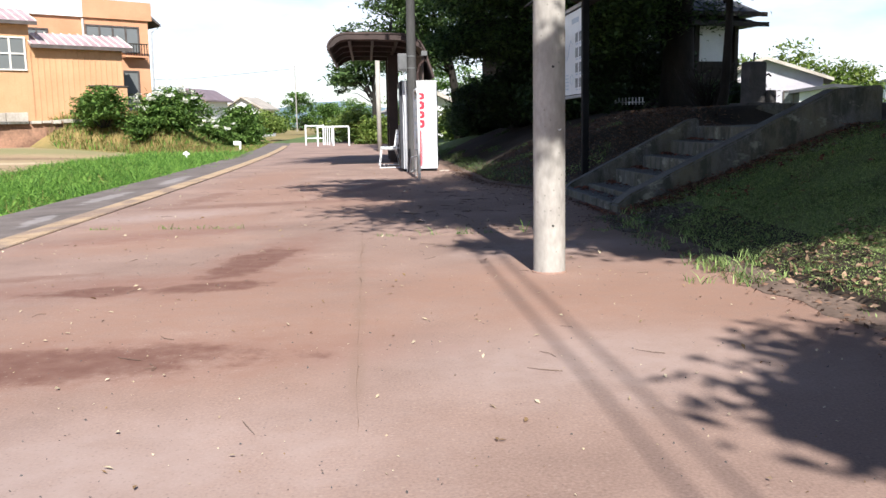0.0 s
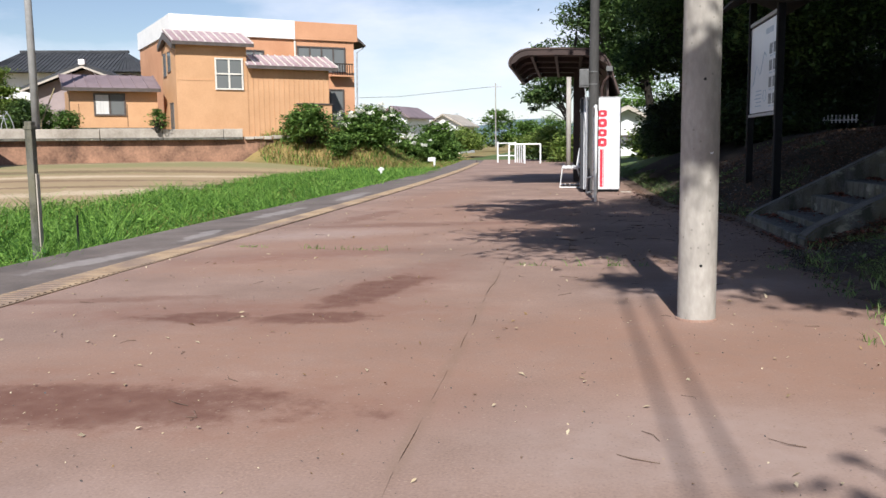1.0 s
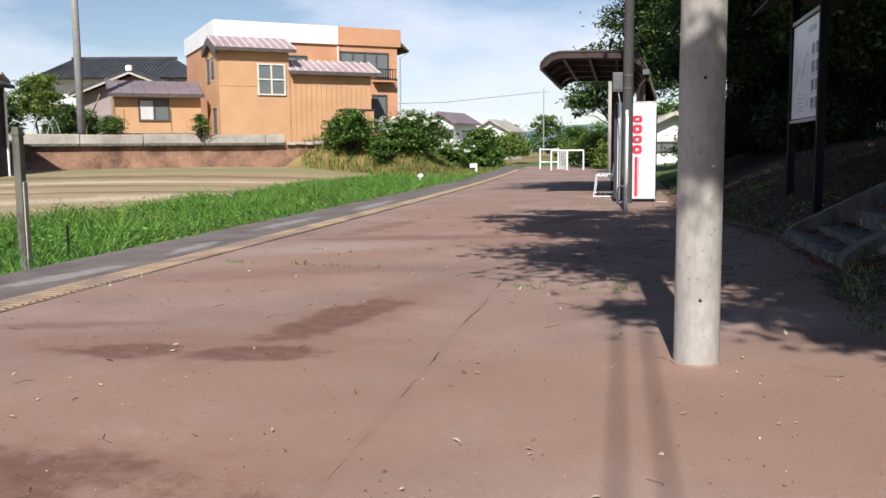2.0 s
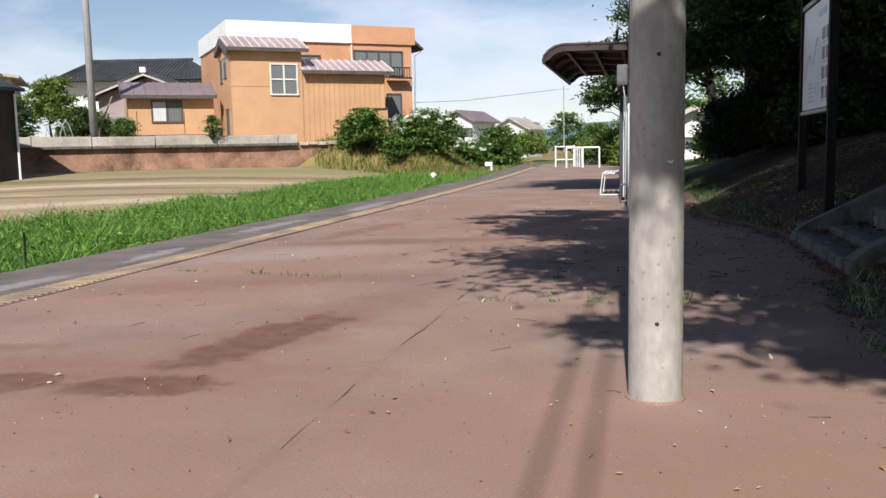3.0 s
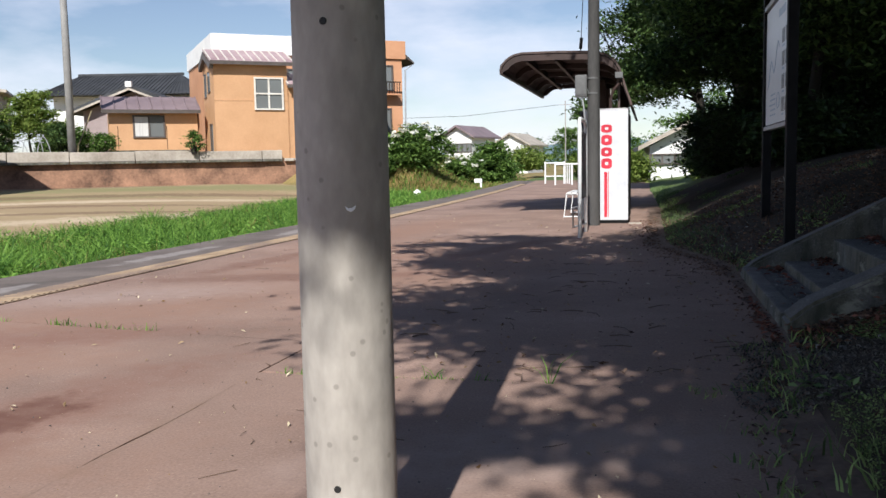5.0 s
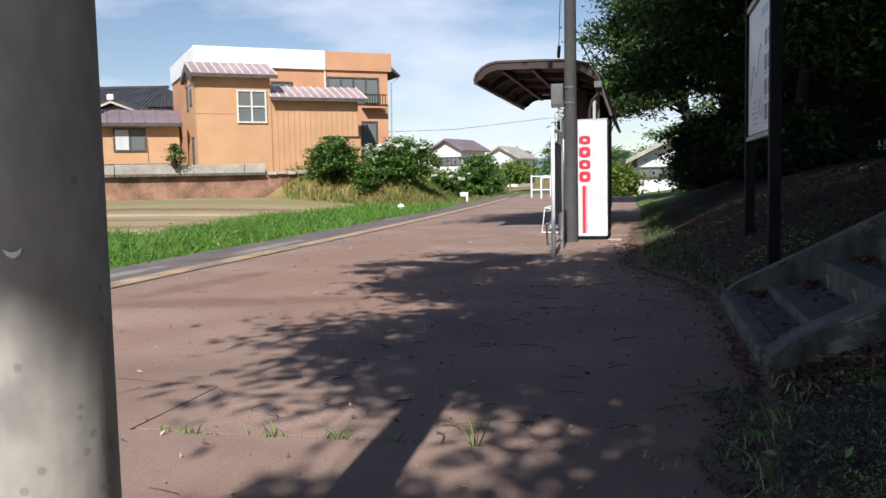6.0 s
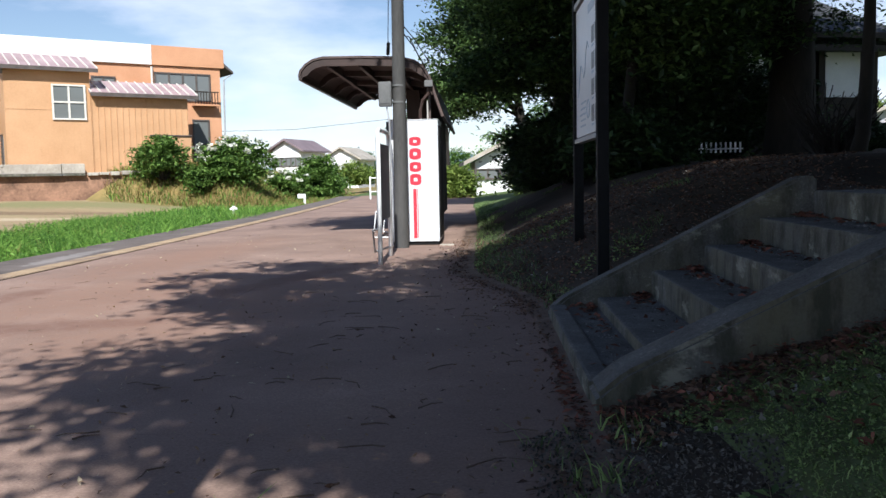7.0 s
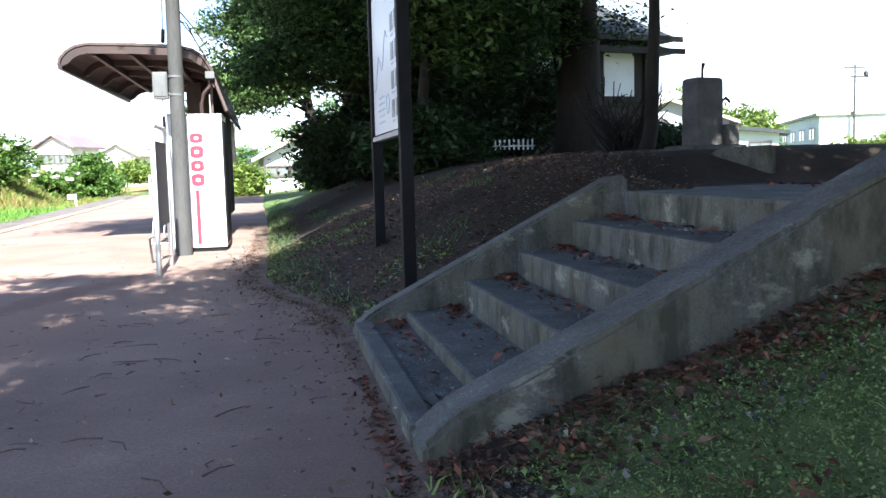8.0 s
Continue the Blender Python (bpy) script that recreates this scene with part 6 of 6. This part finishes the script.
p = np.array([(a, b, land(a, b) + extra.uniform(0.012, 0.04)) for a, b, _ in p if wall_gap(a, b) > -0.05 and not gravel(a, b) and a > right_edge(b) + 0.1 and noise.noise((a * 1.7, b * 1.7, 23)) > -0.12])
stuff("ground_cover", leaf_mesh("ground_cover", extra, p, 0.0068, 0.4, 0.75), GRASS_SHADE, "small-leaved green ground cover in patches on the bank", "weeds")
p = np.stack([extra.uniform(0.7, 2.9, 9000), extra.uniform(12.1, 18.0, 9000), np.zeros(9000)], axis=1)
p = np.array([(a, b, land(a, b) + extra.uniform(0.012, 0.05)) for a, b, _ in p if stairs_clear(a, b) and noise.noise((a * 1.4, b * 1.1, 31)) > 0.05 + 0.22 * (a - right_edge(b))])
stuff("ground_cover", leaf_mesh("ground_cover", extra, p, 0.016, 0.45, 0.65), GRASS_SHADE, "patches of small green weeds on the foot of the mound", "weeds")
x, y = rng.uniform(-4.1, 1.15, 620), 1.5 + 20 * rng.uniform(0, 1, 620) ** 1.1
p = np.stack([x, y, np.full(620, 0.009)], axis=1)
stuff("leaf_litter", leaf_mesh("leaf_litter", rng, p, 0.016, 0.3, 0.4), LITTER_PALE, "pale fallen leaves scattered on the platform", "leaves")
x = rng.uniform(0, 1, 160) ** 0.5
y = rng.uniform(8, 22, 160)
p = np.stack([0.1 + x * 1.0, y, np.full(160, 0.01)], axis=1)
p = p[[a < right_edge(b) - 0.02 for a, b in zip(p[:, 0], p[:, 1])]]
stuff("leaf_litter", leaf_mesh("leaf_litter", rng, p, 0.015, 0.2, 0.5), LITTER, "brown leaves along the platform side", "leaves")
p = np.stack([rng.uniform(-0.9, 1.3, 420), rng.uniform(8.2, 14.5, 420), np.full(420, 0.008)], axis=1)
p = p[[a < right_edge(b) for a, b in zip(p[:, 0], p[:, 1])]]
stuff("leaf_litter", leaf_mesh("leaf_litter", rng, p, 0.014, 0.35, 0.45), LITTER_DRY, "small leaf scraps on the shaded platform", "leaves")
n = 1500
x, y = rng.uniform(-4.1, 1.1, n), 1.8 + 12 * rng.uniform(0, 1, n) ** 1.4
p = np.stack([x, y, np.full(n, 0.003)], axis=1)
stuff("grit", leaf_mesh("grit", rng, p, 0.0045, 0.4, 0.7), LITTER_PALE, "pale grit scattered on the asphalt", "grit")
p = np.stack([rng.uniform(-4.1, 1.1, n), 1.8 + 12 * rng.uniform(0, 1, n) ** 1.4, np.full(n, 0.003)], axis=1)
stuff("grit", leaf_mesh("grit", rng, p, 0.0045, 0.4, 0.7), STONE, "dark grit scattered on the asphalt", "grit")
tb = bmesh.new()
for k in range(95):
    x, y = rng.uniform(-3.8, 1.1), rng.uniform(2, 16)
    a, l = rng.uniform(0, math.tau), rng.uniform(0.04, 0.15)
    d = Vector((math.cos(a), math.sin(a), 0)) * l
    o = Vector((x, y, 0.004))
    tube([o, o + d * 0.5 + Vector((rng.normal() * 0.012, rng.normal() * 0.012, 0.003)), o + d], [0.0018, 0.0015, 0.001], 4, tb)
for k in range(75):
    x, y = rng.uniform(-0.7, 1.25), rng.uniform(8.2, 13.5)
    a, l = rng.uniform(0, math.tau), rng.uniform(0.04, 0.22)
    d, o = Vector((math.cos(a), math.sin(a), 0)) * l, Vector((x, y, 0.005))
    tube([o, o + d * 0.4 + Vector((rng.normal() * 0.015, rng.normal() * 0.015, 0.004)), o + d * 0.75 + Vector((rng.normal() * 0.01, rng.normal() * 0.01, 0.004)), o + d], [0.004, 0.0032, 0.0025, 0.0015], 5, tb)
tagged(part("twigs", tb, TWIG), "thin dry twigs scattered on the platform", "twigs", kind="stuff")
# ragged soil washed over the rim of the platform
sb = bmesh.new()
prev = None
for k in range(520):
    y = 2.0 + k * 0.04
    e = right_edge(y)
    w = 0.10 + 0.10 * noise.noise((y * 0.7, 1, 1)) + 0.07 * noise.noise((y * 2.6, 2, 1)) + 0.035 * noise.noise((y * 9, 5, 1)) + 0.12 * smooth(12, 15, y)
    w = max(0.02, w)
    row = [sb.verts.new((e - w, y, 0.004)), sb.verts.new((e - w * 0.5, y, 0.012 + 0.006 * noise.noise((y * 7, 0, 0)))), sb.verts.new((e + 0.15, y, 0.035))]
    if prev:
        sb.faces.new((prev[0], prev[1], row[1], row[0]))
        sb.faces.new((prev[1], prev[2], row[2], row[1]))
    prev = row
tagged(part("soil", sb, SOIL), "dark soil washed over the platform rim", "soil", kind="stuff")
c = [(right_edge(y) - abs(rng.normal()) * 0.14 + 0.08, y, 0.012) for y in rng.uniform(2.5, 20, 2600)]
stuff("leaf_litter", leaf_mesh("leaf_litter", rng, np.array(c), 0.017, 0.3, 0.5), LITTER, "brown leaf scraps along the platform rim", "leaves")
p = scatter(1300, 0.9, 2.3, 3.2, 5.9, keep=lambda x, y: stairs_clear(x, y) and x < right_edge(y) + 0.75 + 0.3 * noise.noise((x * 2, y * 2, 7)))
p[:, 2] += 0.02
stuff("leaf_litter", leaf_mesh("leaf_litter", rng, p, 0.022, 0.3, 0.5), LITTER_DRY, "dry brown leaves at the sunny rim", "leaves")
q, hts = [], []
for k in range(64):
    y = rng.uniform(5.2, 9.0)
    x = right_edge(y) + rng.normal() * 0.12 - 0.05
    big = rng.uniform(0.025, 0.1)
    for j in range(16):
        q.append((x + rng.normal() * 0.05, y + rng.normal() * 0.05, max(0.0, land(x, y)) - 0.01))
        hts.append(big * rng.uniform(0.5, 1.3))
stuff("rim_weeds", blade_mesh("rim_weeds", rng, np.array(q), np.array(hts), 0.004, 0.6), GRASS_SHADE, "ragged weeds along the rim of the platform", "weeds")
# weeds in the joints
q, hts = [], []
for x0, x1, joint, n in ((-4.1, -2.4, far_joint, 14), (JOIN, 1.15, near_joint, 17)):
    for k in range(n):
        cx = rng.uniform(x0, x1)
        big = rng.uniform(0.02, 0.09)
        for j in range(14):
            q.append((cx + rng.normal() * 0.045, joint(cx) + 0.015 + rng.normal() * 0.012, -0.02))
            hts.append(big * rng.uniform(0.3, 1.2))
for k in range(6):
    q.append((0.22 + rng.normal() * 0.012, 8.08, -0.02))
    hts.append(0.2 * rng.uniform(0.4, 1.1))
stuff("joint_weeds", blade_mesh("joint_weeds", rng, np.array(q), np.array(hts), 0.003, 0.5), GRASS, "small weeds growing in the platform joints", "weeds")

# ---- tactile strip ----
me = tile_mesh()
for k in range(180):
    y = -8.0 + 0.3 * k
    o = new("tactile_tile", me)
    o.parent = platform
    slope = 0.0021 * max(0.0, y - 15)
    o.matrix_local = pose(-4.305 - bend(y), y, 0.0, 0, 0, math.degrees(slope))
